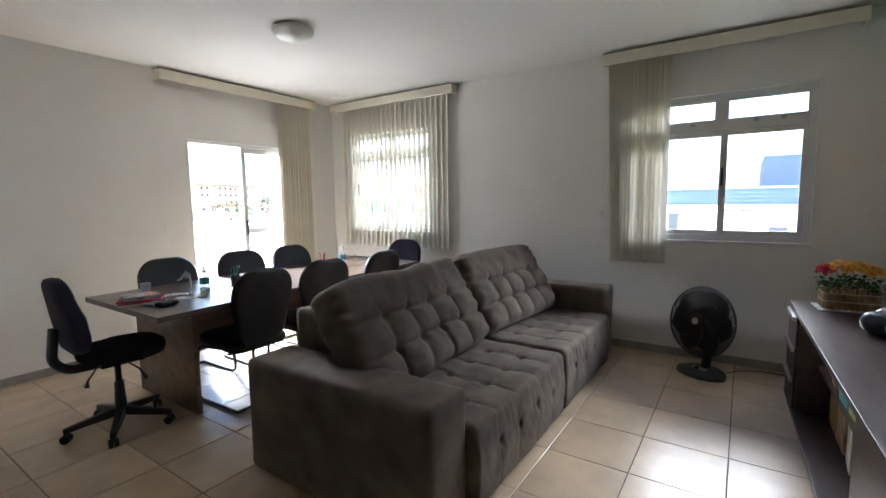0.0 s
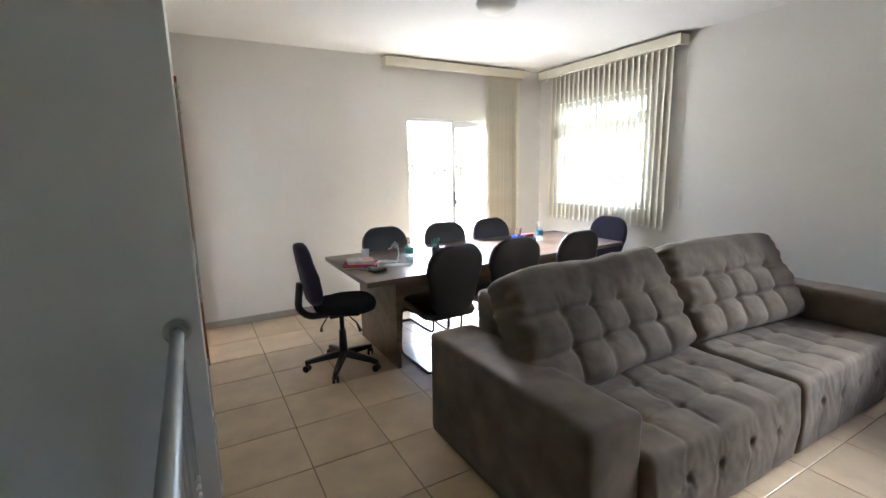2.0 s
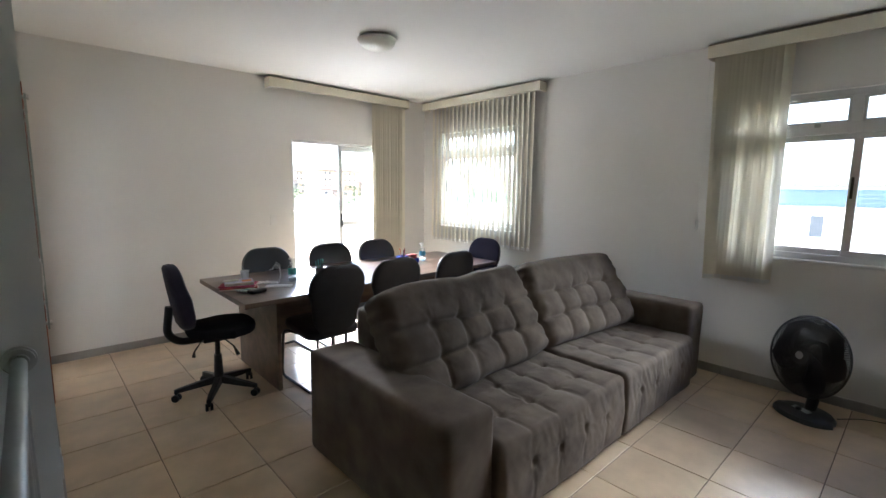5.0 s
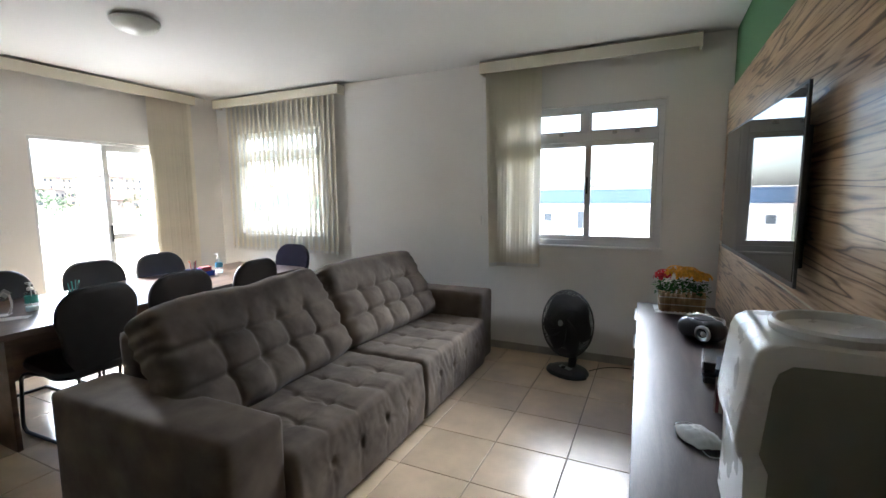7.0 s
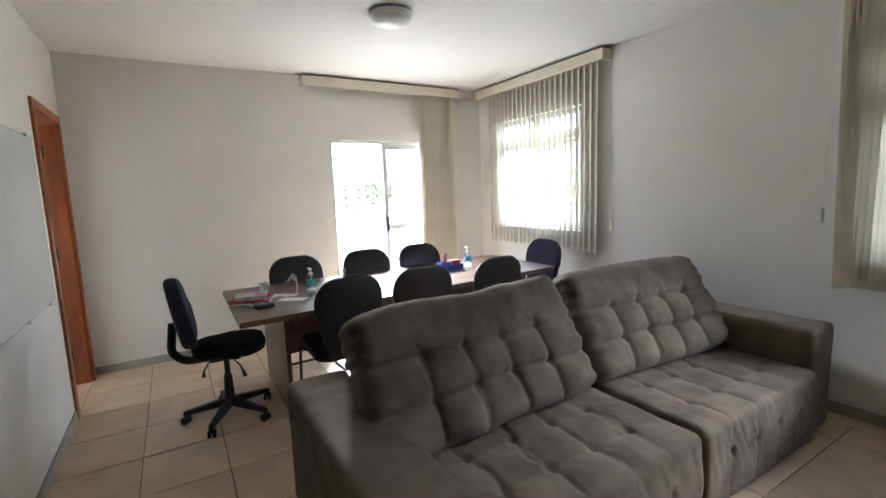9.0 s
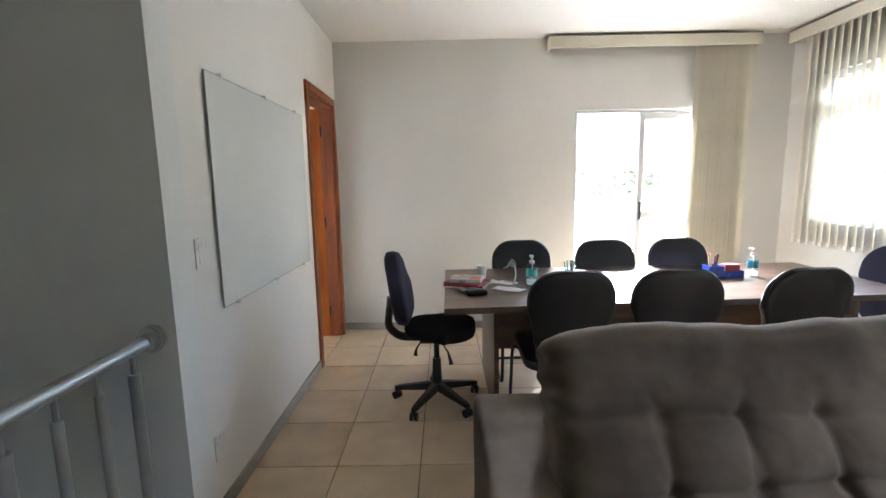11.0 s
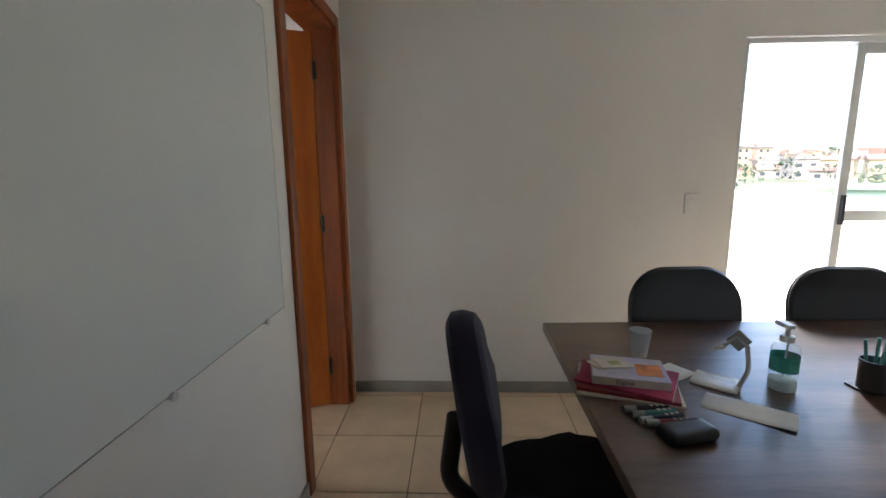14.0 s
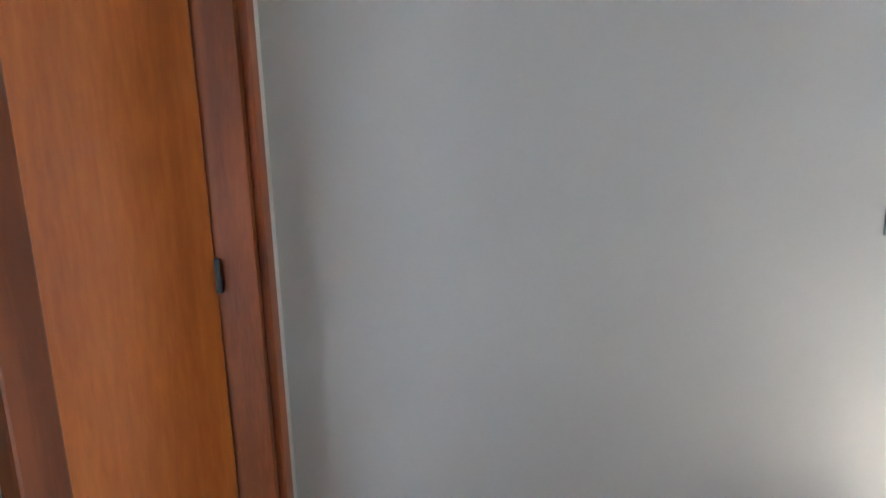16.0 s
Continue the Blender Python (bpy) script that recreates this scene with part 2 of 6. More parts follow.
M["navy_paper"] = material("navy_paper", (0.025, 0.035, 0.065), rough=0.6, vary=0.15, scale=12, bump=0.05)
M["flag_red"] = material("faded_red_print", (0.20, 0.055, 0.055), rough=0.6, vary=0.15, scale=12, bump=0.05)
M["red_paper"] = material("dark_red_paper", (0.30, 0.035, 0.04), rough=0.5, vary=0.15, scale=12, bump=0.05)
M["orange_paper"] = material("orange_paper", (0.70, 0.25, 0.07), rough=0.6, vary=0.2, scale=30, bump=0.05)
M["teal_cloth"] = material("green_blue_cloth", (0.10, 0.30, 0.28), rough=0.8, vary=0.15, scale=12, bump=0.2)
M["magenta_cloth"] = material("pink_red_cloth", (0.48, 0.06, 0.14), rough=0.7, vary=0.25, scale=14, bump=0.1)
M["olive"] = material("olive_green_print", (0.38, 0.42, 0.14), rough=0.6, vary=0.2, scale=14, bump=0.05)
M["game_box"] = material("printed_card", (0.30, 0.28, 0.42), rough=0.35, vary=0.5, scale=16, tint=(0.62, 0.60, 0.62), bump=0.02)
M["mask"] = cloth_material("white_mask_cloth", (0.72, 0.73, 0.72), (0.7, 0.7, 0.7), 0.15)
M["green_band"] = material("green_print", (0.09, 0.48, 0.41), rough=0.4, vary=0.2, scale=40, bump=0.02)
M["blue_band"] = material("blue_print", (0.08, 0.34, 0.52), rough=0.4, vary=0.2, scale=40, bump=0.02)
M["blue_plastic"] = material("blue_plastic", (0.02, 0.06, 0.36), rough=0.25, vary=0.05, scale=10, bump=0.02)
M["lime"] = material("lime_plastic", (0.45, 0.62, 0.10), rough=0.4, vary=0.08, scale=10, bump=0.02)
M["cup"] = cloth_material("translucent_white_plastic", (0.72, 0.74, 0.76), (0.75, 0.78, 0.8), 0.45)
M["clear_gel"] = cloth_material("clear_gel_bottle", (0.74, 0.80, 0.80), (0.85, 0.92, 0.92), 0.6)
M["outer_white"] = material("white_outer_wall", (0.62, 0.60, 0.56), rough=0.85, vary=0.06, scale=0.8, fine=20, bump=0.1)
M["outer_cream"] = material("cream_outer_wall", (0.50, 0.45, 0.36), rough=0.85, vary=0.06, scale=0.8, fine=20, bump=0.1)
M["terrace"] = material("pale_terrace_floor", (0.33, 0.32, 0.30), rough=0.7, vary=0.08, scale=1.5, fine=30, bump=0.1)
M["blue_tile"] = material("blue_glazed_tile", (0.045, 0.085, 0.150), rough=0.3, vary=0.12, scale=6, fine=30, bump=0.02, per_object=0.08)
M["pale_grout"] = material("pale_grout", (0.17, 0.21, 0.26), rough=0.8, vary=0.05)
M["blue_wall"] = material("dark_blue_outer_wall", (0.035, 0.07, 0.13), rough=0.5, vary=0.1, scale=1.0, fine=8, bump=0.05)
M["green_wall"] = material("pale_green_outer_wall", (0.20, 0.27, 0.21), rough=0.8, vary=0.08, scale=0.8, fine=15, bump=0.1)
M["far_glass"] = material("dark_far_glass", (0.06, 0.07, 0.08), rough=0.15, vary=0.1)
M["roof_red"] = material("clay_roof", (0.24, 0.15, 0.12), rough=0.85, vary=0.2, scale=1.0, fine=6, bump=0.2, per_object=0.2)
M["roof_grey"] = material("cement_roof", (0.20, 0.19, 0.185), rough=0.85, vary=0.15, scale=1.0, fine=6, bump=0.2, per_object=0.2)
M["house_a"] = material("white_house_wall", (0.30, 0.275, 0.245), rough=0.85, vary=0.1, scale=0.4, fine=5, bump=0.1, per_object=0.15)
M["house_b"] = material("brick_house_wall", (0.28, 0.21, 0.17), rough=0.85, vary=0.15, scale=0.4, fine=5, bump=0.1, per_object=0.15)
M["house_c"] = material("ochre_house_wall", (0.42, 0.34, 0.22), rough=0.85, vary=0.1, scale=0.4, fine=5, bump=0.1, per_object=0.1)
M["crown"] = material("tree_foliage", (0.050, 0.085, 0.040), rough=0.7, vary=0.35, scale=1.5, fine=10, bump=0.2)
M["bark"] = material("tree_bark", (0.14, 0.10, 0.07), rough=0.9, vary=0.2, scale=3, fine=30, bump=0.5)


# ---- mesh helpers ----
def finish(name, bm, mat, parent=None, label="", smooth=False, at=None, bevel=0.0, seg=2):
    if bevel:
        bmesh.ops.bevel(bm, geom=bm.edges[:], offset=bevel, segments=seg, affect="EDGES", profile=0.6, clamp_overlap=True)
    bmesh.ops.recalc_face_normals(bm, faces=bm.faces[:])
    me = bpy.data.meshes.new(name)
    bm.to_mesh(me)
    bm.free()
    for m in (mat if isinstance(mat, (list, tuple)) else [mat]):
        me.materials.append(m)
    if smooth:
        me.shade_smooth()
        try:
            me.set_sharp_from_angle(angle=radians(40))
        except AttributeError:
            pass
    ob = new(name, me)
    if parent:
        ob.parent = parent
    if at is not None:
        ob.matrix_basis = at if isinstance(at, Matrix) else Matrix.Translation(at)
    if label:
        ob["label"] = label
    return ob


def from_arrays(name, verts, faces, mat, parent=None, label="", smooth=True, at=None):
    me = bpy.data.meshes.new(name)
    me.from_pydata([tuple(v) for v in verts], [], [tuple(f) for f in faces])
    me.materials.append(mat)
    if smooth:
        me.shade_smooth()
    ob = new(name, me)
    if parent:
        ob.parent = parent
    if at is not None:
        ob.matrix_basis = at if isinstance(at, Matrix) else Matrix.Translation(at)
    if label:
        ob["label"] = label
    return ob


def thing(name, at, label, category, group="", turn=0.0):
    ob = new(name)
    ob.empty_display_size = 0.1
    ob.matrix_basis = pose(*at, 0, 0, turn)
    return tagged(ob, label, category, group)


def box(bm, x0, x1, y0, y1, z0, z1, m=None):
    vs = [bm.verts.new((x, y, z)) for x in (x0, x1) for y in (y0, y1) for z in (z0, z1)]
    if m is not None:
        for v in vs:
            v.co = m @ v.co
    for f in ((0, 1, 3, 2), (4, 6, 7, 5), (0, 4, 5, 1), (2, 3, 7, 6), (0, 2, 6, 4), (1, 5, 7, 3)):
        bm.faces.new([vs[i] for i in f])
    return vs


def boxed(name, dims, mat, parent=None, label="", bevel=0.0, at=None, smooth=False):
    bm = bmesh.new()
    box(bm, *dims)
    return finish(name, bm, mat, parent, label, smooth=smooth, bevel=bevel, at=at)


def tube(bm, pts, r, n=10, cap=True):
    """A round bar along points."""
    pts = [Vector(p) for p in pts]
    rings = []
    up = None
    for i, p in enumerate(pts):
        d = (pts[min(i + 1, len(pts) - 1)] - pts[max(i - 1, 0)]).normalized()
        if up is None:
            up = d.orthogonal().normalized()
        up = (up - d * up.dot(d)).normalized()
        side = d.cross(up)
        rad = r[i] if isinstance(r, (list, tuple)) else r
        rings.append([bm.verts.new(p + (up * math.cos(a) + side * math.sin(a)) * rad) for a in (2 * math.pi * k / n for k in range(n))])
    for a, b in zip(rings, rings[1:]):
        for k in range(n):
            bm.faces.new((a[k], a[(k + 1) % n], b[(k + 1) % n], b[k]))
    if cap:
        bm.faces.new(rings[0][::-1])
        bm.faces.new(rings[-1])
    return rings


def lathe(bm, profile, n=24, center=(0, 0), close_top=True, close_bottom=True):
    """A turned body from (radius, height) pairs."""
    rings = []
    for r, z in profile:
        rings.append([bm.verts.new((center[0] + r * math.cos(2 * math.pi * k / n), center[1] + r * math.sin(2 * math.pi * k / n), z)) for k in range(n)])
    for a, b in zip(rings, rings[1:]):
        for k in range(n):
            bm.faces.new((a[k], a[(k + 1) % n], b[(k + 1) % n], b[k]))
    if close_bottom:
        bm.faces.new(rings[0][::-1])
    if close_top:
        bm.faces.new(rings[-1])


def smooth_path(pts, r=0.05, n=5):
    """Points with rounded corners."""
    pts = [Vector(p) for p in pts]
    out = [pts[0]]
    for a, b, c in zip(pts, pts[1:], pts[2:]):
        d1, d2 = (a - b), (c - b)
        k = min(r, d1.length * 0.45, d2.length * 0.45)
        p, q = b + d1.normalized() * k, b + d2.normalized() * k
        for i in range(n + 1):
            t = i / n
            out.append(p * (1 - t) ** 2 + b * 2 * t * (1 - t) + q * t * t)
    out.append(pts[-1])
    return out


def soft_box(size, r, step, shape=None):
    """Vertices and faces of a box with round edges; shape(p, n) moves each vertex."""
    h = np.array(size) / 2
    r = min(r, *(h * 0.98))
    verts, faces, index = [], [], {}
    for ax in range(3):
        u, v = (ax + 1) % 3, (ax + 2) % 3
        nu, nv = max(2, int(round(size[u] / step))), max(2, int(round(size[v] / step)))
        for sgn in (-1, 1):
            ids = {}
            for i in range(nu + 1):
                for j in range(nv + 1):
                    p = np.zeros(3)
                    p[ax], p[u], p[v] = sgn * h[ax], -h[u] + size[u] * i / nu, -h[v] + size[v] * j / nv
                    key = tuple(np.round(p, 5))
                    if key not in index:
                        q = np.clip(p, -(h - r), h - r)
                        d = p - q
                        L = np.linalg.norm(d)
                        n = d / L
                        w = q + n * r
                        if shape:
                            w = shape(w, n)
                        index[key] = len(verts)
                        verts.append(w)
                    ids[i, j] = index[key]
            for i in range(nu):
                for j in range(nv):
                    f = (ids[i, j], ids[i + 1, j], ids[i + 1, j + 1], ids[i, j + 1])
                    faces.append(f if sgn > 0 else f[::-1])
    return verts, faces


# ---- the room ----
CEIL, XB, YC, DEEP = 2.68, 4.16, -5.58, 0.16
WIN1 = (-1.66, -0.36, 1.03, 2.25)
WIN2 = (-5.13, -3.86, 1.03, 2.23)
BDOOR = (2.20, 3.50, 0.0, 2.05)
IDOOR = (-0.88, -0.14, -0.02, 2.11)
WELL = (-1.15, -0.10, -4.10, -2.68)


def wall_with_holes(name, axis, at, thick, lo, hi, z0, z1, holes, mat):
    """A wall along one axis with rectangular openings that go through it."""
    bm = bmesh.new()
    us = sorted({lo, hi, *[h[0] for h in holes], *[h[1] for h in holes]})
    zs = sorted({z0, z1, *[h[2] for h in holes], *[h[3] for h in holes]})
    zs = [z for z in zs if z0 <= z <= z1]
    solid = {}
    for i in range(len(us) - 1):
        for k in range(len(zs) - 1):
            u, z = (us[i] + us[i + 1]) / 2, (zs[k] + zs[k + 1]) / 2
            solid[i, k] = not any(h[0] < u < h[1] and h[2] < z < h[3] for h in holes)
    a, b = at, at + thick
    cache = {}

    def V(u, w, z):
        key = (round(u, 4), round(w, 4), round(z, 4))
        if key not in cache:
            cache[key] = bm.verts.new((u, w, z) if axis == "x" else (w, u, z))
        return cache[key]

    for (i, k), s in solid.items():
        if not s:
            continue
        u0, u1, q0, q1 = us[i], us[i + 1], zs[k], zs[k + 1]
        bm.faces.new([V(u0, a, q0), V(u1, a, q0), V(u1, a, q1), V(u0, a, q1)])
        bm.faces.new([V(u0, b, q0), V(u0, b, q1), V(u1, b, q1), V(u1, b, q0)])
        for di, dk, pts in ((-1, 0, ((u0, q0), (u0, q1))), (1, 0, ((u1, q0), (u1, q1))), (0, -1, ((u0, q0), (u1, q0))), (0, 1, ((u0, q1), (u1, q1)))):
            if not solid.get((i + di, k + dk), False):
                (pu, pz), (ru, rz) = pts
                bm.faces.new([V(pu, a, pz), V(ru, a, rz), V(ru, b, rz), V(pu, b, pz)])
    return tagged(finish(name, bm, mat), kind="structure")


# second hole: unseen opening added to let sky light into the next room
wall_north = wall_with_holes("wall_north", "x", 0.0, DEEP, -1.6, XB + DEEP, -0.05, CEIL, [BDOOR, (-1.45, -0.65, 1.0, 2.1)], M["wall"])
wall_east = wall_with_holes("wall_east", "y", XB, DEEP, YC, 0.0, -0.05, CEIL, [WIN1, WIN2], M["wall"])
wall_south = wall_with_holes("wall_south", "x", YC - DEEP, DEEP, -1.5, XB + DEEP, -0.05, CEIL, [], M["green"])
wall_west = wall_with_holes("wall_west", "y", -0.14, 0.14, -2.54, 0.0, -0.05, CEIL, [IDOOR], M["wall"])
stair_wall = wall_with_holes("stair_wall", "x", -2.68, 0.14, -1.5, 0.0, -2.7, CEIL, [], M["wall_d"])
stair_wall_west = wall_with_holes("wall_stair_west", "y", -1.64, 0.14, YC, -2.68, -2.7, CEIL, [], M["wall"])
next_wall = wall_with_holes("wall_next_room", "y", -1.74, 0.14, -2.54, 0.0, -0.05, CEIL, [], M["wall"])
ceiling = tagged(boxed("ceiling", (-1.8, XB + DEEP + 0.1, YC - DEEP - 0.1, DEEP, CEIL, CEIL + 0.15), M["ceiling"]), kind="structure")

# the floor slab, open at the stairwell
bm = bmesh.new()
box(bm, -0.10, XB, YC, 0.0, -0.15, -0.006)
box(bm, -1.5, -0.10, YC, WELL[2], -0.15, -0.006)
box(bm, -1.6, -0.10, -2.54, 0.0, -0.15, -0.006)
floor = tagged(finish("floor", bm, M["grout"], label="brown grout bed of the beige tiled floor"), kind="structure")
boxed("floor_below", (-1.5, XB, YC, -2.68, -2.75, -2.7), M["grout"])["kind"] = "structure"
bm = bmesh.new()
box(bm, -0.10, -0.085, WELL[2], WELL[3], -2.7, -0.151)
tagged(finish("stairwell_lining_east", bm, M["wall_d"]), kind="structure")
bm = bmesh.new()
box(bm, -1.5, -0.10, WELL[2] - 0.015, WELL[2], -2.7, -0.151)
tagged(finish("stairwell_lining_south", bm, M["wall_d"]), kind="structure")

# skirting boards
for nm, d in (("baseboard_north_left", (0.0, BDOOR[0], -0.012, 0.0, 0.0, 0.07)), ("baseboard_north_right", (BDOOR[1], XB, -0.012, 0.0, 0.0, 0.07)),
              ("baseboard_east", (XB - 0.012, XB, YC, -0.012, 0.0, 0.07)), ("baseboard_west", (0.0, 0.012, -2.68, -0.935, 0.0, 0.07)),
              ("baseboard_south", (-1.5, XB - 0.012, YC, YC + 0.012, 0.0, 0.07))):
    tagged(boxed(nm, d, M["skirting"], bevel=0.002), kind="structure")


# ---- windows ----
def sliding_window(name, w, mid, leaf_left, leaf_right):
    """An aluminium window in the east wall: two hoppers above two sliding leaves."""
    y0, y1, z0, z1 = w
    x0, x1 = XB + 0.035, XB + 0.095
    root = tagged(new(name), kind="structure")
    root.matrix_basis = Matrix.Translation((x0, (y0 + y1) / 2, z0))
    cy = (y0 + y1) / 2
    W, H, D = (y1 - y0) / 2, z1 - z0, x1 - x0

    def bars(nm, items, mat, bevel=0.003, label=""):
        bm = bmesh.new()
        for it in items:
            box(bm, *it)
        return finish(nm, bm, mat, root, label, bevel=bevel, seg=1)

    f = 0.045
    tz = H - 0.30
    bars("window_frame", [(0, D, -W, W, 0, f), (0, D, -W, W, H - f, H), (0, D, -W, -W + f, f, H - f), (0, D, W - f, W, f, H - f),
                          (-0.004, D, -W + f, W - f, tz, tz + 0.075), (-0.004, D, mid - 0.03, mid + 0.03, tz + 0.075, H - f)], M["alu"], label="white aluminium frame")
    for a, b in ((-W + f, mid - 0.03), (mid + 0.03, W - f)):
        zb, zt = tz + 0.075, H - f
        bars("hopper_sash", [(0.006, 0.036, a, b, zb, zb + 0.02), (0.006, 0.036, a, b, zt - 0.02, zt), (0.006, 0.036, a, a + 0.02, zb + 0.02, zt - 0.02), (0.006, 0.036, b - 0.02, b, zb + 0.02, zt - 0.02)], M["alu"])
        g = boxed("pane", (0.018, 0.022, a + 0.02, b - 0.02, zb + 0.02, zt - 0.02), M["glass"], root, "clear window glass")
        g.visible_shadow = False
        for s in (0.3, 0.62):
            yy = a + (b - a) * s
            bm = bmesh.new()
            box(bm, -0.016, 0.0, yy - 0.018, yy + 0.018, tz + 0.052, tz + 0.078)
            finish("hopper_latch", bm, M["grey_plastic"], root, "small grey latch", bevel=0.003, seg=1)
    s = 0.04
    for k, (a, b, xo) in enumerate((leaf_left, leaf_right)):
        bars("sliding_leaf", [(xo, xo + 0.022, a, b, f, f + s), (xo, xo + 0.022, a, b, tz - s, tz), (xo, xo + 0.022, a, a + s, f + s, tz - s), (xo, xo + 0.022, b - s - (0.012 if k == 0 else 0), b, f + s, tz - s)], M["alu"])
        g = boxed("pane", (xo + 0.009, xo + 0.013, a + s, b - s - (0.012 if k == 0 else 0), f + s, tz - s), M["glass"], root, "clear window glass")
        g.visible_shadow = False
        if k == 0:
            boxed("window_catch", (xo - 0.008, xo, b - 0.028, b - 0.012, 0.45, 0.60), M["black_plastic"], root, "dark catch on the sash", bevel=0.003)
    boxed("window_sill", (-0.050, -0.004, -W - 0.02, W + 0.02, -0.022, -0.002), M["white_plastic"], root, "thin white sill", bevel=0.004)
    # narrow trim around the opening on the wall
    bars("window_trim", [(-0.039, -0.033, -W - 0.015, W + 0.015, H, H + 0.015), (-0.039, -0.033, -W - 0.015, -W, 0, H), (-0.039, -0.033, W, W + 0.015, 0, H)], M["white_plastic"], bevel=0.0)
    return root


window_1 = sliding_window("window_1", WIN1, -0.02, (-0.01, 0.605, 0.006), (-0.605, 0.03, 0.032))
window_2 = sliding_window("window_2", WIN2, -0.02, (-0.59, -0.02, 0.006), (-0.06, 0.59, 0.032))

# balcony door: the left half stands open, the leaf is slid to the right
door_1 = tagged(new("door_1"), "white aluminium sliding balcony door with one leaf, half open", kind="structure")
door_1.matrix_basis = Matrix.Translation((BDOOR[0], 0.02, 0))
bw = BDOOR[1] - BDOOR[0]
bm = bmesh.new()
for d in ((0, 0.03, 0, 0.09, 0, 2.05), (bw - 0.03, bw, 0, 0.09, 0, 2.05), (0.03, bw - 0.03, 0, 0.09, 2.02, 2.05), (0.03, bw - 0.03, 0, 0.09, 0, 0.02)):
    box(bm, *d)
finish("door_frame", bm, M["alu"], door_1, bevel=0.003, seg=1)
bm = bmesh.new()
for d in ((0.612, 0.662, 0.012, 0.042, 0.02, 2.02), (bw - 0.095, bw - 0.03, 0.012, 0.042, 0.02, 2.02), (0.662, bw - 0.095, 0.012, 0.042, 1.96, 2.02),
          (0.662, bw - 0.095, 0.012, 0.042, 1.05, 1.11), (0.662, bw - 0.095, 0.012, 0.042, 0.02, 0.12)):
    box(bm, *d)
leaf = finish("door_leaf", bm, M["alu"], door_1, bevel=0.003, seg=1)
for z0, z1 in ((0.12, 1.05), (1.11, 1.96)):
    g = boxed("pane", (0.662, bw - 0.095, 0.025, 0.029, z0, z1), M["glass"], leaf, "clear door glass")
    g.visible_shadow = False
boxed("door_handle", (0.628, 0.648, -0.012, 0.012, 1.03, 1.20), M["black_plastic"], leaf, "dark recessed pull handle", bevel=0.005)

# inner door with its casing, the leaf stands open into the next room
door_2 = tagged(new("door_2"), "orange-brown wooden door standing open in a reddish wooden frame", kind="structure")
a, b, zt = IDOOR[0], IDOOR[1], IDOOR[3]
bm = bmesh.new()
box(bm, -0.005, 0.018, a - 0.052, a + 0.01, 0, zt + 0.05)
box(bm, -0.005, 0.018, b - 0.01, b + 0.052, 0, zt + 0.05)
box(bm, -0.005, 0.018, a + 0.01, b - 0.01, zt - 0.01, zt + 0.05)
finish("casing", bm, M["door_frame"], door_2, bevel=0.004)
bm = bmesh.new()
box(bm, -0.145, -0.005, a, a + 0.03, 0, zt)
box(bm, -0.145, -0.005, b - 0.03, b, 0, zt)
box(bm, -0.145, -0.005, a + 0.03, b - 0.03, zt - 0.03, zt)
finish("jamb", bm, M["door_jamb"], door_2, bevel=0.003)
DOOR_TURN = 68
leaf2 = boxed("door_leaf", (-0.035, 0.0, -0.66, 0.0, 0.008, 2.07), M["door_wood"], door_2, "orange-brown veneered door leaf", bevel=0.003, at=pose(-0.108, -0.178, 0, 0, 0, -DOOR_TURN))
for z in (0.25, 1.08, 1.88):
    bm = bmesh.new()
    tube(bm, [(-0.098, -0.186, z - 0.045), (-0.098, -0.186, z + 0.045)], 0.008, 10)
    box(bm, -0.125, -0.095, -0.1745, -0.1705, z - 0.045, z + 0.045)
    finish("hinge", bm, M["black_plastic"], door_2, "dark metal hinge")


# ---- pelmets and vertical blinds ----
def pelmet(name, at, length, turn):
    p = thing(name, at, "cream painted wooden pelmet fixed below the ceiling", "pelmet", "pelmets over the windows", turn)
    boxed("front_board", (0, length, -0.13, -0.112, -0.095, 0.0), M["cornice"], p, bevel=0.002)
    boxed("top_board", (0.001, length - 0.001, -0.129, -0.001, 0.0005, 0.007), M["brown_edge"], p, "brown raw edge of the top board")
    for x in (0.0, length - 0.018):
        boxed("end_board", (x, x + 0.018, -0.1115, -0.001, -0.095, 0.0), M["cornice"], p, bevel=0.002)
    boxed("blind_track", (0.03, length - 0.03, -0.075, -0.045, -0.05, -0.01), M["alu"], p, bevel=0.002)
    return p


pelmet("pelmet", (1.93, 0, 2.655), 1.85, 0)
pelmet("pelmet", (XB, -0.10, 2.655), 1.91, -90)
pelmet("pelmet", (XB, -3.60, 2.655), 1.75, -90)


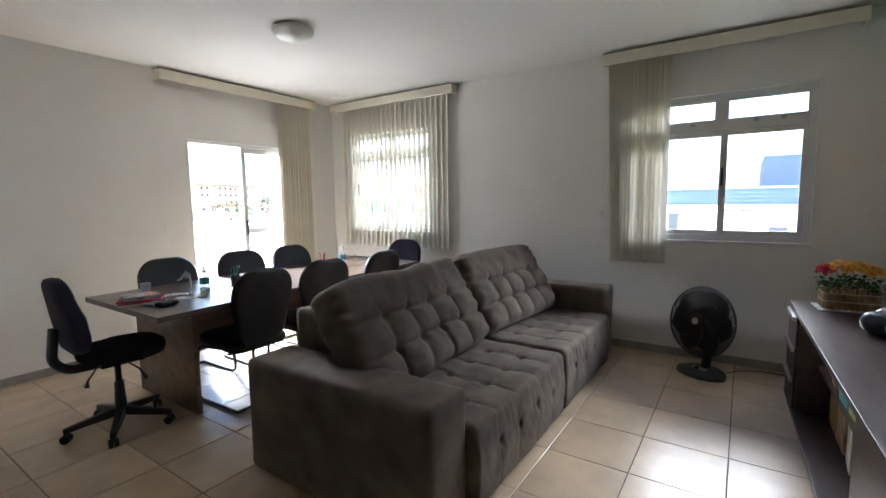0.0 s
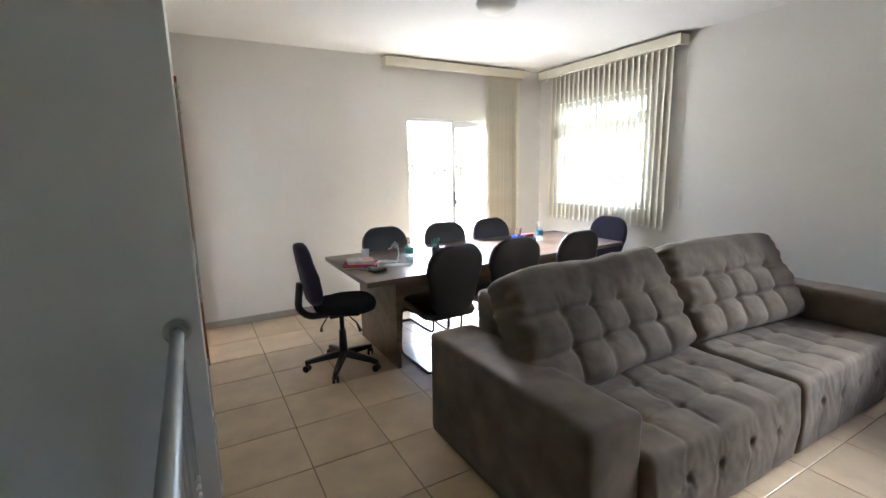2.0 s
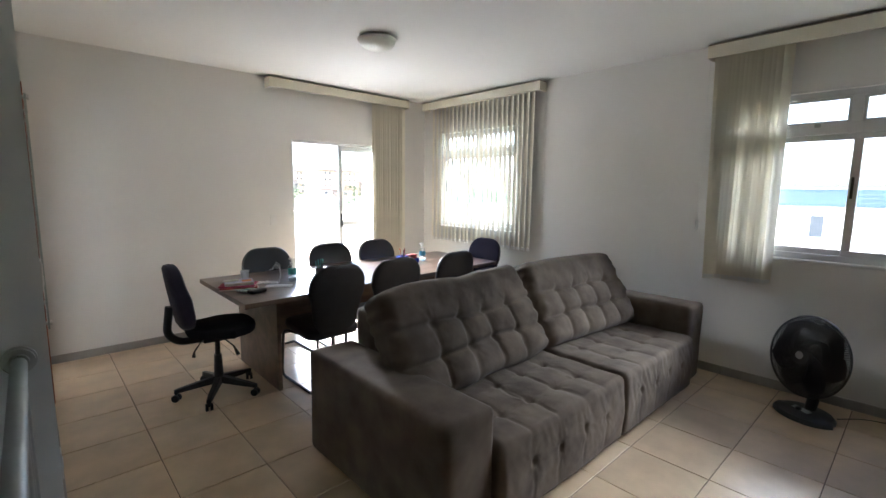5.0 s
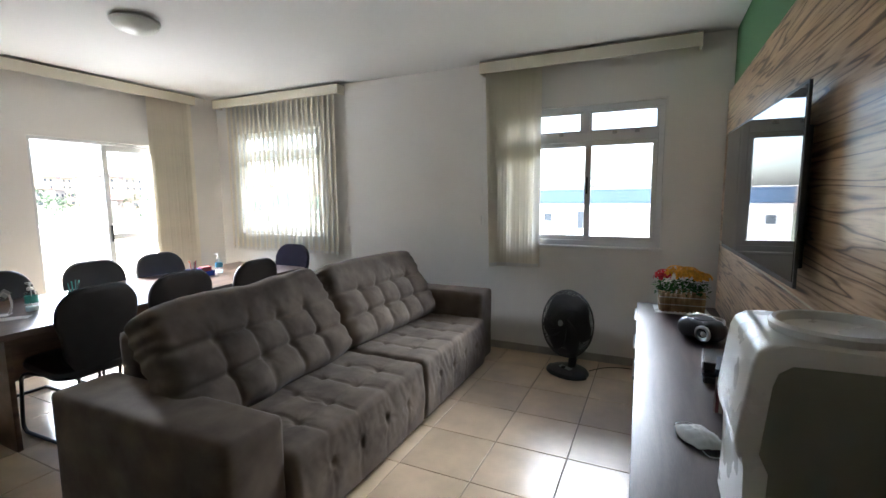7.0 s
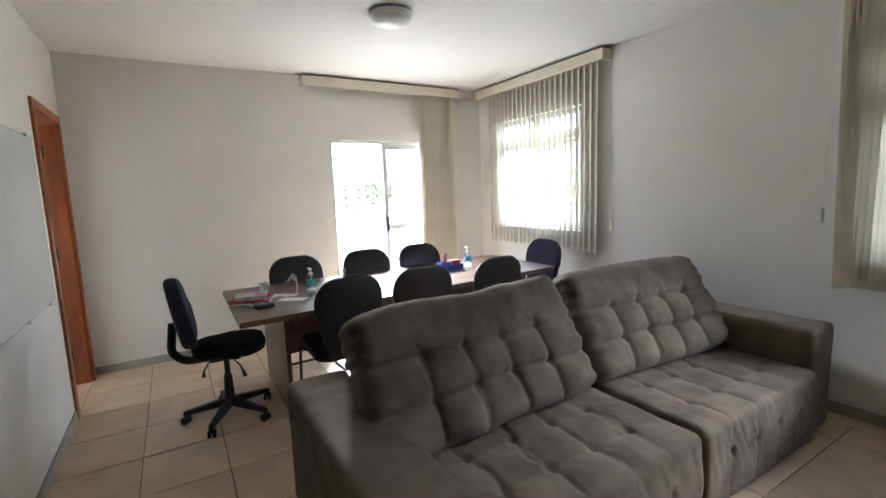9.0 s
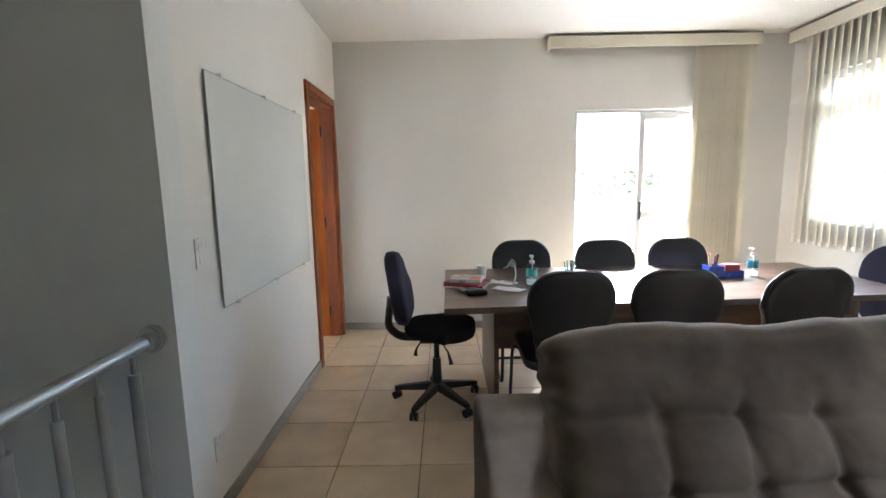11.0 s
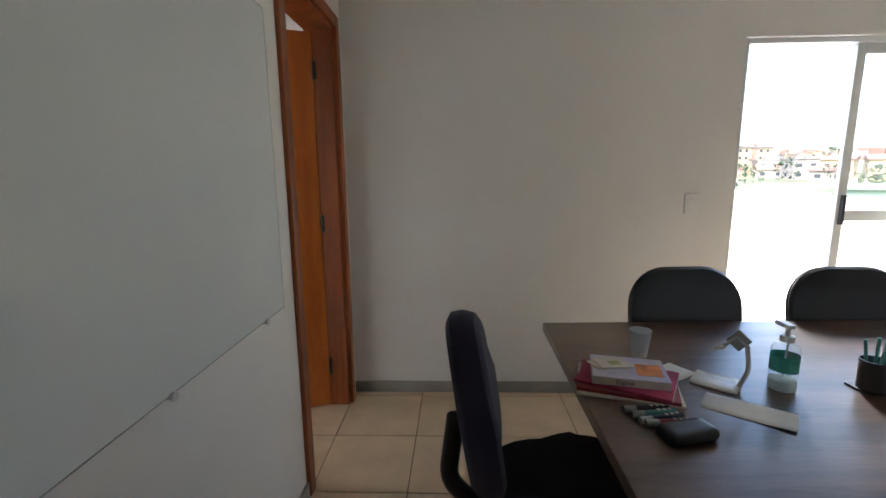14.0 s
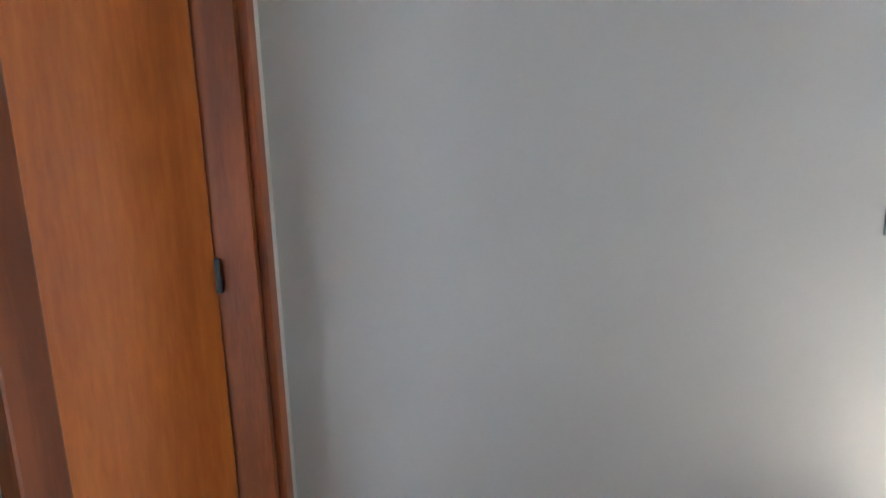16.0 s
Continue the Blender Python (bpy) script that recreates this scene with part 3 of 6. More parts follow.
def blind(name, at, turn, length, z_top, z_bot, slats, label, width=0.088, lean=0.0):
    """Cloth slats, each (place along the track, turn in degrees)."""
    p = thing(name, at, label, "vertical blind", "vertical blinds", turn)
    H = z_top - z_bot
    bm = bmesh.new()
    n = 5
    cols = []
    for i in range(n + 1):
        u = (i / n - 0.5)
        cols.append((u * width, 0.010 * (1 - 4 * u * u)))
    rows = 8
    vs = [[bm.verts.new((cx, cy, -H * r / rows)) for cx, cy in cols] for r in range(rows + 1)]
    for r in range(rows):
        for c in range(n):
            bm.faces.new((vs[r][c], vs[r + 1][c], vs[r + 1][c + 1], vs[r][c + 1]))
    first = finish("slat", bm, M["blind"], p, smooth=True)
    first.matrix_basis = pose(slats[0][0], -0.06, H, slats[0][2] if len(slats[0]) > 2 else 0, 0, slats[0][1])
    wt = boxed("bottom_weight", (-width / 2 + 0.004, width / 2 - 0.004, 0.002, 0.006, -H + 0.004, -H + 0.034), M["white_plastic"], first, "flat slat weight")
    for s in slats[1:]:
        o = first.copy()
        scene.collection.objects.link(o)
        o.parent = p
        o.matrix_basis = pose(s[0], -0.06, H, s[2] if len(s) > 2 else 0, 0, s[1])
        w2 = wt.copy()
        scene.collection.objects.link(w2)
        w2.parent = o
    return p


rnd = random.Random(4)
# half open blind over the corner window
sl = []
for i in range(23):
    f = i / 22
    sl.append((0.20 + 1.62 * f, -25 + rnd.uniform(-3, 3), rnd.uniform(-0.25, 0.25)))
b1 = blind("vertical_blind", (XB, -0.06, 0.83), -90, 1.9, 2.60, 0.83, sl, "cream cloth vertical blind, half open over the corner window")
sl = [(0.075 + 0.44 * (i / 15) + rnd.uniform(-0.005, 0.005), 46 + rnd.uniform(-10, 10), -4.0 * max(0, 1 - i / 3)) for i in range(16)]
b2 = blind("vertical_blind", (XB, -3.60, 0.82), -90, 0.5, 2.60, 0.82, sl, "cream cloth vertical blind drawn together beside the window")
sl = [(1.345 + 0.45 * (i / 19) + rnd.uniform(-0.004, 0.004), 12 + rnd.uniform(-5, 5)) for i in range(20)]
b3 = blind("vertical_blind", (1.93, 0, 0.06), 0, 0.6, 2.60, 0.06, sl, "cream cloth vertical blind drawn together beside the balcony door")
for (x, y, z, ang) in ((XB - 0.02, -2.02, 1.10, 0), (XB - 0.05, -3.60, 1.24, 0)):
    c = thing("blind_cord", (x, y, z), "thin white blind cord with a plastic weight", "blind cord", "blind cords")
    bm = bmesh.new()
    tube(bm, [(0, 0, 0.04), (0, 0, 2.60 - z)], 0.0012, 6)
    finish("cord", bm, M["white_plastic"], c)
    bm = bmesh.new()
    lathe(bm, [(0.004, 0.05), (0.011, 0.04), (0.012, -0.03), (0.006, -0.045)], 12)
    finish("cord_weight", bm, M["white_plastic"], c, smooth=True)

# ---- sofa ----
def gauss(x, s):
    return math.exp(-(x / s) ** 2)


def puffs(u, v, us, vs, amount):
    """Swelling between the folds."""
    def cell(x, xs):
        for a, b in zip(xs, xs[1:]):
            if a <= x <= b:
                t = (x - a) / (b - a)
                return (math.sin(math.pi * t)) ** 0.6 if 0 < t < 1 else 0
        return 0
    return amount * cell(u, us) * cell(v, vs)


def wrinkle(p, seed, a=0.004, s=6.0):
    return a * noise.noise(Vector((p[0] * s + seed, p[1] * s * 0.6, p[2] * s))) + a * 0.5 * noise.noise(Vector((p[0] * s * 3 + seed, p[1] * s * 2, p[2] * s * 3)))


def sofa_part(name, size, r, step, shape, parent, at, label=""):
    v, f = soft_box(size, r, step, shape)
    return from_arrays(name, v, f, M["sofa"], parent, label, at=at)


def pleats(du, dv, seed, a):
    """Creases that fan out from a button."""
    r2 = du * du + dv * dv
    if r2 > 0.03:
        return 0.0
    w = noise.noise(Vector((math.atan2(dv, du) * 1.9, seed, math.sqrt(r2) * 6)))
    return a * max(0.0, 1 - abs(w) * 5.5) * math.exp(-r2 / 0.075 ** 2) * min(1.0, r2 / 0.0004)


def back_cushion(name, w, parent, at, seed):
    """A tall tufted cushion that leans back; local y points to the sitter as -y."""
    H, D = 0.63, 0.24
    us = [-w / 2, -w * 0.27, -w * 0.09, w * 0.09, w * 0.27, w / 2]
    vs = [-H / 2, -0.115, 0.065, H / 2]

    def shape(p, n):
        q = p.copy()
        front = max(0.0, -n[1])
        top = max(0.0, n[2])
        if front > 0:
            d = 0.0
            for i, u in enumerate(us[1:-1]):
                bend = 0.034 * noise.noise(Vector((seed, i * 3.1, p[2] * 3)))
                d = max(d, (0.0065 + 0.006 * noise.noise(Vector((i, p[2] * 9, seed)))) * gauss(p[0] - u - bend, 0.010) * (1.0 if p[2] < vs[2] + 0.01 else gauss(p[2] - vs[2] - 0.01, 0.055)))
            for j, v in enumerate(vs[1:-1]):
                bend = 0.024 * noise.noise(Vector((p[0] * 3, seed + j * 5, 0)))
                d = max(d, 0.014 * gauss(p[2] - v - bend, 0.009) * (1 - 0.5 * (abs(p[0]) / (w / 2)) ** 3))
            for u in us[1:-1]:
                for v in vs[1:-1]:
                    d += 0.024 * math.exp(-((p[0] - u) ** 2 + (p[2] - v) ** 2) / 0.024 ** 2)
                    d += pleats(p[0] - u, p[2] - v, seed + u * 9 + v * 5, 0.006)
            swell = puffs(p[0], p[2], us, vs, 0.026) if p[2] < vs[2] else puffs(p[0], p[2], [-w / 2, w / 2], vs, 0.024)
            q[1] += front * (d - swell)
        side = abs(n[0])
        edge = (abs(p[0]) / (w / 2)) ** 5
        q += n * (wrinkle(p, seed, 0.016, 3) + wrinkle(p, seed + 9, 0.005, 11) * (0.5 + side) + 0.006 * edge * math.sin(p[2] * 70 + 5 * noise.noise(Vector((p[0] * 8, p[2] * 6, seed)))))
        q[2] += top * 0.022 * noise.noise(Vector((p[0] * 2.5 + seed, 1, 0))) - 0.016 * (abs(p[0]) / (w / 2)) ** 4 * top
        # thicker below than above
        q[1] *= 1.0 - 0.22 * (p[2] / H)
        q[0] *= 1.0 - 0.035 * (p[2] / H)
        return q
    return sofa_part(name, (w, D, H), 0.075, 0.0095, shape, parent, at)


def seat_cushion(name, w, parent, at, seed):
    """A tufted seat block whose front falls to just above the floor."""
    D, H = 0.80, 0.40
    us = [-w / 2, -w * 0.30, -w * 0.10, w * 0.10, w * 0.30, w / 2]
    ys = [-D / 2, -0.20, 0.03, D / 2]

    def shape(p, n):
        q = p.copy()
        top, front = max(0.0, n[2]), max(0.0, -n[1])
        if top > 0:
            d = 0.0
            for i, u in enumerate(us[1:-1]):
                bend = 0.02 * noise.noise(Vector((seed, i * 3.1, p[1] * 4)))
                d = max(d, 0.010 * (0.3 + abs(noise.noise(Vector((i * 2, p[1] * 5, seed)))) * 1.2) * gauss(p[0] - u - bend - 0.05 * noise.noise(Vector((i * 4, p[1] * 5, seed))), 0.010))
                for v in ys[1:-1]:
                    d += 0.018 * math.exp(-((p[0] - u) ** 2 + (p[1] - v) ** 2) / 0.022 ** 2)
                    d += pleats(p[0] - u, p[1] - v, seed + u * 9 + v * 5, 0.0055)
            q[2] -= top * (d - puffs(p[0], p[1], us, ys, 0.009))
        if front > 0:
            d = 0.0
            for i, u in enumerate(us[1:-1]):
                for z in (0.045 - 0.02 * (i % 2),):
                    d += 0.015 * math.exp(-((p[0] - u) ** 2 / 0.017 ** 2 + (p[2] - z) ** 2 / 0.022 ** 2))
                    d += pleats(p[0] - u, p[2] - z, seed + u * 7, 0.006)
                d = max(d, 0.003 * gauss(p[0] - u - 0.03 * noise.noise(Vector((i, p[2] * 6, seed))), 0.014))
                fold = abs(noise.noise(Vector((p[0] * 16 + p[2] * 7, seed, p[2] * 4))))
                d += 0.0016 * (1 - fold) * gauss(p[2] - 0.1, 0.16)
            q[1] += front * (d - 0.014 * gauss(p[2] - 0.03, 0.13))
        q += n * (wrinkle(p, seed, 0.008, 3) + wrinkle(p, seed + 9, 0.0022, 9))
        return q
    return sofa_part(name, (w, D, H), 0.035, 0.0095, shape, parent, at)


def arm_shape(seed):
    def shape(p, n):
        return p + n * (wrinkle(p, seed, 0.005, 4))
    return shape


SX0, SX1, SYB, SYF = 1.085, 3.93, -2.62, -3.765
sofa = thing("sofa", ((SX0 + SX1) / 2, (SYB + SYF) / 2, 0), "brown-grey suede two-part sofa with tufted seats and back cushions", "sofa")
cx, cy = (SX0 + SX1) / 2, (SYB + SYF) / 2
AW = 0.29
for x, h in ((SX0 + AW / 2, 0.585), (SX1 - AW / 2, 0.615)):
    sofa_part("armrest", (AW, SYB - SYF, h), 0.028, 0.03, arm_shape(x), sofa, (x - cx, 0, h / 2 + 0.022))
inner0, inner1, seam = SX0 + AW, SX1 - AW, 2.525
for k, (x0, x1) in enumerate(((inner0, seam), (seam, inner1))):
    sofa_part("back_frame", (x1 - x0 - 0.006, 0.17, 0.80), 0.03, 0.04, arm_shape(k + 3), sofa, ((x0 + x1) / 2 - cx, SYB - 0.11 - cy, 0.41))
    seat_cushion("seat_cushion", x1 - x0 - 0.008, sofa, ((x0 + x1) / 2 - cx, -3.80 + 0.40 - cy, 0.225), 2.0 + 5 * k)
back_cushion("back_cushion", 1.20, sofa, pose(1.86 - cx, -3.085 - cy, 0.690, -27, -0.8, 2), 1.3)
back_cushion("back_cushion", 1.17, sofa, pose(3.07 - cx, -3.09 - cy, 0.695, -27, 1.0, -2), 7.7)
for x in (SX0 + 0.08, seam - 0.1, seam + 0.1, SX1 - 0.08):
    for y in (SYB - 0.08, SYF + 0.1):
        boxed("foot", (x - cx - 0.03, x - cx + 0.03, y - cy - 0.03, y - cy + 0.03, 0, 0.04), M["black_plastic"], sofa, "short black plastic foot", bevel=0.004)

# ---- meeting table ----
table = thing("meeting_table", (2.3, -1.4, 0), "long dark brown laminate meeting table standing on panel legs", "table")
bm = bmesh.new()
poly = [(0.985 - 2.3, -0.865 + 1.4), (0.975 - 2.3, -1.955 + 1.4), (3.66 - 2.3, -1.80 + 1.4), (3.70 - 2.3, -0.80 + 1.4)]
lo = [bm.verts.new((x, y, 0.715)) for x, y in poly]
hi = [bm.verts.new((x, y, 0.75)) for x, y in poly]
bm.faces.new(hi)
bm.faces.new(lo[::-1])
for i in range(4):
    bm.faces.new((lo[i], lo[(i + 1) % 4], hi[(i + 1) % 4], hi[i]))
finish("tabletop", bm, M["table"], table, bevel=0.003)
for x in (-1.04, 1.02):
    boxed("panel_leg", (x, x + 0.028, -0.36, 0.46, 0.0, 0.715), M["table"], table, bevel=0.002)
boxed("modesty_panel", (-1.012, 1.02, 0.03, 0.055, 0.30, 0.715), M["table"], table, bevel=0.002)


# ---- chairs ----
def outline_pad(bm, pts, thick, curve, n_round=3):
    """A padded shell from an outline in the xz plane; curve(x, z) gives its bow in y."""
    c = Vector((sum(p[0] for p in pts) / len(pts), sum(p[1] for p in pts) / len(pts)))
    layers = []
    for k, (s, y) in enumerate(((0.0, 0.5), (0.55, 0.5), (0.88, 0.46), (0.97, 0.33), (1.0, 0.0), (0.97, -0.33), (0.88, -0.46), (0.55, -0.5), (0.0, -0.5))):
        if s == 0.0:
            layers.append([bm.verts.new((c.x, curve(c.x, c.y) + y * thick, c.y))])
        else:
            ring = []
            for x, z in pts:
                px, pz = c.x + (x - c.x) * s, c.y + (z - c.y) * s
                ring.append(bm.verts.new((px, curve(px, pz) + y * thick, pz)))
            layers.append(ring)
    n = len(pts)
    for a, b in zip(layers, layers[1:]):
        for k in range(n):
            j = (k + 1) % n
            if len(a) == 1:
                bm.faces.new((a[0], b[k], b[j]))
            elif len(b) == 1:
                bm.faces.new((a[k], b[0], a[j]))
            else:
                bm.faces.new((a[k], b[k], b[j], a[j]))


def rounded_outline(w_bottom, w_top, z0, z1, r, n=6, belly=0.0):
    pts = []
    def corner(cx, cz, a0, rr):
        for i in range(n + 1):
            a = a0 + (math.pi / 2) * i / n
            pts.append((cx + rr * math.cos(a), cz + rr * math.sin(a)))
    corner(w_top / 2 - r, z1 - r, 0, r)
    corner(-w_top / 2 + r, z1 - r, math.pi / 2, r)
    pts.append((-w_top / 2 - belly, (z0 * 0.4 + z1 * 0.6)))
    pts.append((-(w_top + w_bottom) / 4 - belly, (z0 + z1) / 2))
    corner(-w_bottom / 2 + r, z0 + r, math.pi, r)
    corner(w_bottom / 2 - r, z0 + r, 1.5 * math.pi, r)
    pts.append(((w_top + w_bottom) / 4 + belly, (z0 + z1) / 2))
    pts.append((w_top / 2 + belly, (z0 * 0.4 + z1 * 0.6)))
    return pts


def visitor_chair(at, turn, pad, label, group="chairs round the table"):
    """A cantilever chair that faces local +y."""
    c = thing("visitor_chair", at, label, "chair", group, turn)
    bm = bmesh.new()
    outline_pad(bm, rounded_outline(0.38, 0.465, 0.425, 0.955, 0.155, n=8), 0.05, lambda x, z: -0.205 - 0.18 * (z - 0.42) + 0.35 * x * x)
    finish("backrest", bm, pad, c, smooth=True)
    bm = bmesh.new()
    outline_pad(bm, rounded_outline(0.46, 0.44, -0.25, 0.25, 0.10), 0.07, lambda x, z: 0.0)
    m = Matrix.Translation((0, 0, 0.435)) @ Matrix.Rotation(radians(-86), 4, "X")
    for v in bm.verts:
        v.co = m @ v.co
    finish("seat", bm, pad, c, smooth=True)
    bm = bmesh.new()
    outline_pad(bm, rounded_outline(0.365, 0.45, 0.395, 0.945, 0.155, n=8), 0.012, lambda x, z: -0.236 - 0.18 * (z - 0.42) + 0.35 * x * x)
    finish("shell", bm, M["black_plastic"], c, "black plastic back shell", smooth=True)
    for s in (-1, 1):
        bm = bmesh.new()
        pts = smooth_path([(0.10 * s, -0.10, 0.395), (0.17 * s, 0.02, 0.385), (0.22 * s, 0.20, 0.40), (0.23 * s, 0.23, 0.012), (0.23 * s, -0.24, 0.012)], 0.07)
        tube(bm, pts, 0.011, 10)
        finish("side_tube", bm, M["black_plastic"], c, "bent black steel tube", smooth=True)
    bm = bmesh.new()
    tube(bm, [(-0.23, -0.24, 0.012), (0.23, -0.24, 0.012)], 0.011, 10)
    finish("floor_bar", bm, M["black_plastic"], c, "black steel floor bar", smooth=True)
    return c


vinyl = "black vinyl padded visitor chair at the table"
first = visitor_chair((1.63, -1.72, 0), 2, M["black_vinyl"], vinyl)
for x, y, t in ((2.20, -1.72, -3), (2.83, -1.74, 3)):
    copy_thing(first, pose(x, y, 0, 0, 0, t))
for x, y, t in ((1.59, -1.05, 182), (2.22, -1.06, 178), (2.80, -1.06, 181)):
    copy_thing(first, pose(x, y, 0, 0, 0, t))
visitor_chair((3.60, -1.44, 0), 90, M["navy_cloth"], "dark navy cloth padded visitor chair at the table's head")


def swivel_chair(at, turn):
    """An office chair that faces local +y, on five castors."""
    c = thing("office_chair", at, "black cloth office swivel chair with a navy-black backrest on five castors", "chair", "", turn)
    bm = bmesh.new()
    outline_pad(bm, rounded_outline(0.39, 0.26, 0.54, 0.992, 0.118, belly=0.04), 0.095, lambda x, z: -0.20 - 0.16 * (z - 0.55) + 0.5 * x * x)
    finish("backrest", bm, M["navy_cloth"], c, "dark navy cloth backrest", smooth=True)
    bm = bmesh.new()
    outline_pad(bm, rounded_outline(0.36, 0.44, -0.22, 0.23, 0.16, belly=0.02), 0.085, lambda x, z: 0.25 * x * x)
    m = Matrix.Translation((0, 0.02, 0.508)) @ Matrix.Rotation(radians(-90), 4, "X")
    for v in bm.verts:
        v.co = m @ v.co
    finish("seat", bm, M["black_cloth"], c, "black cloth seat", smooth=True)
    bm = bmesh.new()
    pts = smooth_path([(0, -0.02, 0.435), (0, -0.24, 0.44), (0, -0.31, 0.51), (0, -0.285, 0.70)], 0.10, 6)
    rings = tube(bm, pts, 0.026, 10)
    finish("back_bar", bm, M["black_plastic"], c, "ribbed black back bar", smooth=True)
    bm = bmesh.new()
    box(bm, -0.07, 0.07, -0.10, 0.10, 0.415, 0.458)
    finish("seat_plate", bm, M["black_plastic"], c, bevel=0.01)
    bm = bmesh.new()
    lathe(bm, [(0.034, 0.09), (0.034, 0.13), (0.028, 0.24), (0.026, 0.30)], 16)
    lathe(bm, [(0.018, 0.30), (0.018, 0.42)], 12)
    finish("gas_column", bm, M["black_plastic"], c, smooth=True)
    for pts in (((0.05, 0.03, 0.43), (0.12, 0.08, 0.38), (0.16, 0.10, 0.32)), ((-0.03, -0.08, 0.43), (-0.06, -0.14, 0.33), (-0.065, -0.145, 0.29))):
        bm = bmesh.new()
        tube(bm, pts, [0.004, 0.006, 0.014], 8)
        finish("lever", bm, M["black_plastic"], c, "small adjusting lever", smooth=True)
    base = None
    for k in range(5):
        a = radians(k * 72 + 45)
        bm = bmesh.new()
        r0, r1 = 0.02, 0.275
        for (ra, wa, za, ha), (rb, wb, zb, hb) in (((0.02, 0.030, 0.115, 0.05), (0.26, 0.020, 0.078, 0.028)),):
            vs = []
            for rr, ww, zz, hh in ((ra, wa, za, ha), (rb, wb, zb, hb), (rb + 0.028, wb * 0.7, zb - 0.006, hb)):
                vs.append([bm.verts.new((rr, -ww, zz - hh / 2)), bm.verts.new((rr, ww, zz - hh / 2)), bm.verts.new((rr, ww * 0.7, zz + hh / 2)), bm.verts.new((rr, -ww * 0.7, zz + hh / 2))])
            for p, q in zip(vs, vs[1:]):
                for i in range(4):
                    bm.faces.new((p[i], p[(i + 1) % 4], q[(i + 1) % 4], q[i]))
            bm.faces.new(vs[0][::-1])
            bm.faces.new(vs[-1])
        finish("base_arm", bm, M["black_plastic"], c, bevel=0.004, at=pose(0, 0, 0, 0, 0, k * 72 + 45))
        bm = bmesh.new()
        for s in (-1, 1):
            tube(bm, [(0.0, s * 0.006, 0.026), (0.0, s * 0.023, 0.026)], 0.026, 14)
        tube(bm, [(0.0, 0, 0.03), (0.0, 0, 0.062)], 0.010, 8)
        finish("castor", bm, M["black_plastic"], c, "twin-wheel black castor", bevel=0.0, at=pose(0.275 * math.cos(a), 0.275 * math.sin(a), 0, 0, 0, k * 72 + 45 + 50 * k))
    return c


swivel_chair((0.92, -1.50, 0), -93)

# ---- rack under the screen ----
RX0, RX1, RYF, RYB, RZ = 0.95, 3.67, -5.0, -5.50, 0.68
rack = thing("tv_rack", ((RX0 + RX1) / 2, (RYF + RYB) / 2 - 0.028, 0), "long dark wenge low cabinet with drawers and open shelves", "cabinet", "", 1.5)
rcx, rcy = (RX0 + RX1) / 2, (RYF + RYB) / 2


def rpart(name, x0, x1, y0, y1, z0, z1, mat="rack", label="", bevel=0.0015, parent=None):
    return boxed(name, (x0 - rcx, x1 - rcx, y0 - rcy, y1 - rcy, z0, z1), M[mat], parent or rack, label, bevel=bevel)


rpart("worktop", RX0, RX1, RYB, RYF, RZ - 0.028, RZ)
rpart("base_board", RX0, RX1, RYB, RYF + 0.0, 0.03, 0.058)
rpart("plinth", RX0 + 0.03, RX1 - 0.03, RYB + 0.03, RYF - 0.05, 0.0, 0.03)
rpart("back_board", RX0, RX1, RYB, RYB + 0.012, 0.058, RZ - 0.028)
for x in (RX0, 1.37, 1.78, 3.27, RX1 - 0.018):
    rpart("divider", x, x + 0.018, RYB + 0.012, RYF - 0.022, 0.058, RZ - 0.028)
rpart("middle_shelf", 1.798, 3.27, RYB + 0.012, RYF - 0.12, 0.345, 0.365)
for x0, x1 in ((3.275, RX1 - 0.003), (RX0 + 0.003, 1.375)):
    for k in range(3):
        z0 = 0.062 + k * 0.198
        d = rpart("drawer", x0, x1, RYF - 0.020, RYF - 0.003, z0, z0 + 0.190)
        rpart("drawer_handle", x0 + 0.03, x1 - 0.03, RYF - 0.002, RYF + 0.014, z0 + 0.155, z0 + 0.180, "steel", "brushed aluminium bar handle", parent=d)
d = rpart("drawer", 1.40, 1.775, RYF - 0.020, RYF - 0.003, 0.062, 0.648)

# ---- striped wall panel and screen ----
wall_panel = tagged(new("wall_panel"), "beige laminate wall panel with brown stripes", kind="structure")
wall_panel.matrix_basis = Matrix.Translation((2.3, YC, 0.68))
bm = bmesh.new()
for z0, z1 in ((-0.20, 0.415), (0.435, 1.54)):
    box(bm, -2.3, 1.84, 0.002, 0.034, z0, z1)
finish("panel_board", bm, M["panel"], wall_panel, bevel=0.002)
boxed("groove_strip", (-2.3, 1.84, 0.002, 0.020, 0.416, 0.434), M["cornice"], wall_panel, "pale strip in the groove")

tv = thing("television", (2.46, YC + 0.046, 1.49), "flat black television hanging on the striped wall panel", "television", "", 2.2)
boxed("tv_body", (-0.57, 0.57, 0.030, 0.0615, -0.26, 0.20), M["black_plastic"], tv, bevel=0.008)
boxed("bezel", (-0.64, 0.64, 0.062, 0.072, -0.315, 0.325), M["black_plastic"], tv, "thin black bezel", bevel=0.003)
boxed("screen", (-0.628, 0.628, 0.0722, 0.0740, -0.295, 0.313), M["screen"], tv, "glossy black screen")
boxed("wall_bracket", (-0.2, 0.2, 0.0, 0.0295, -0.15, 0.15), M["black_plastic"], tv)

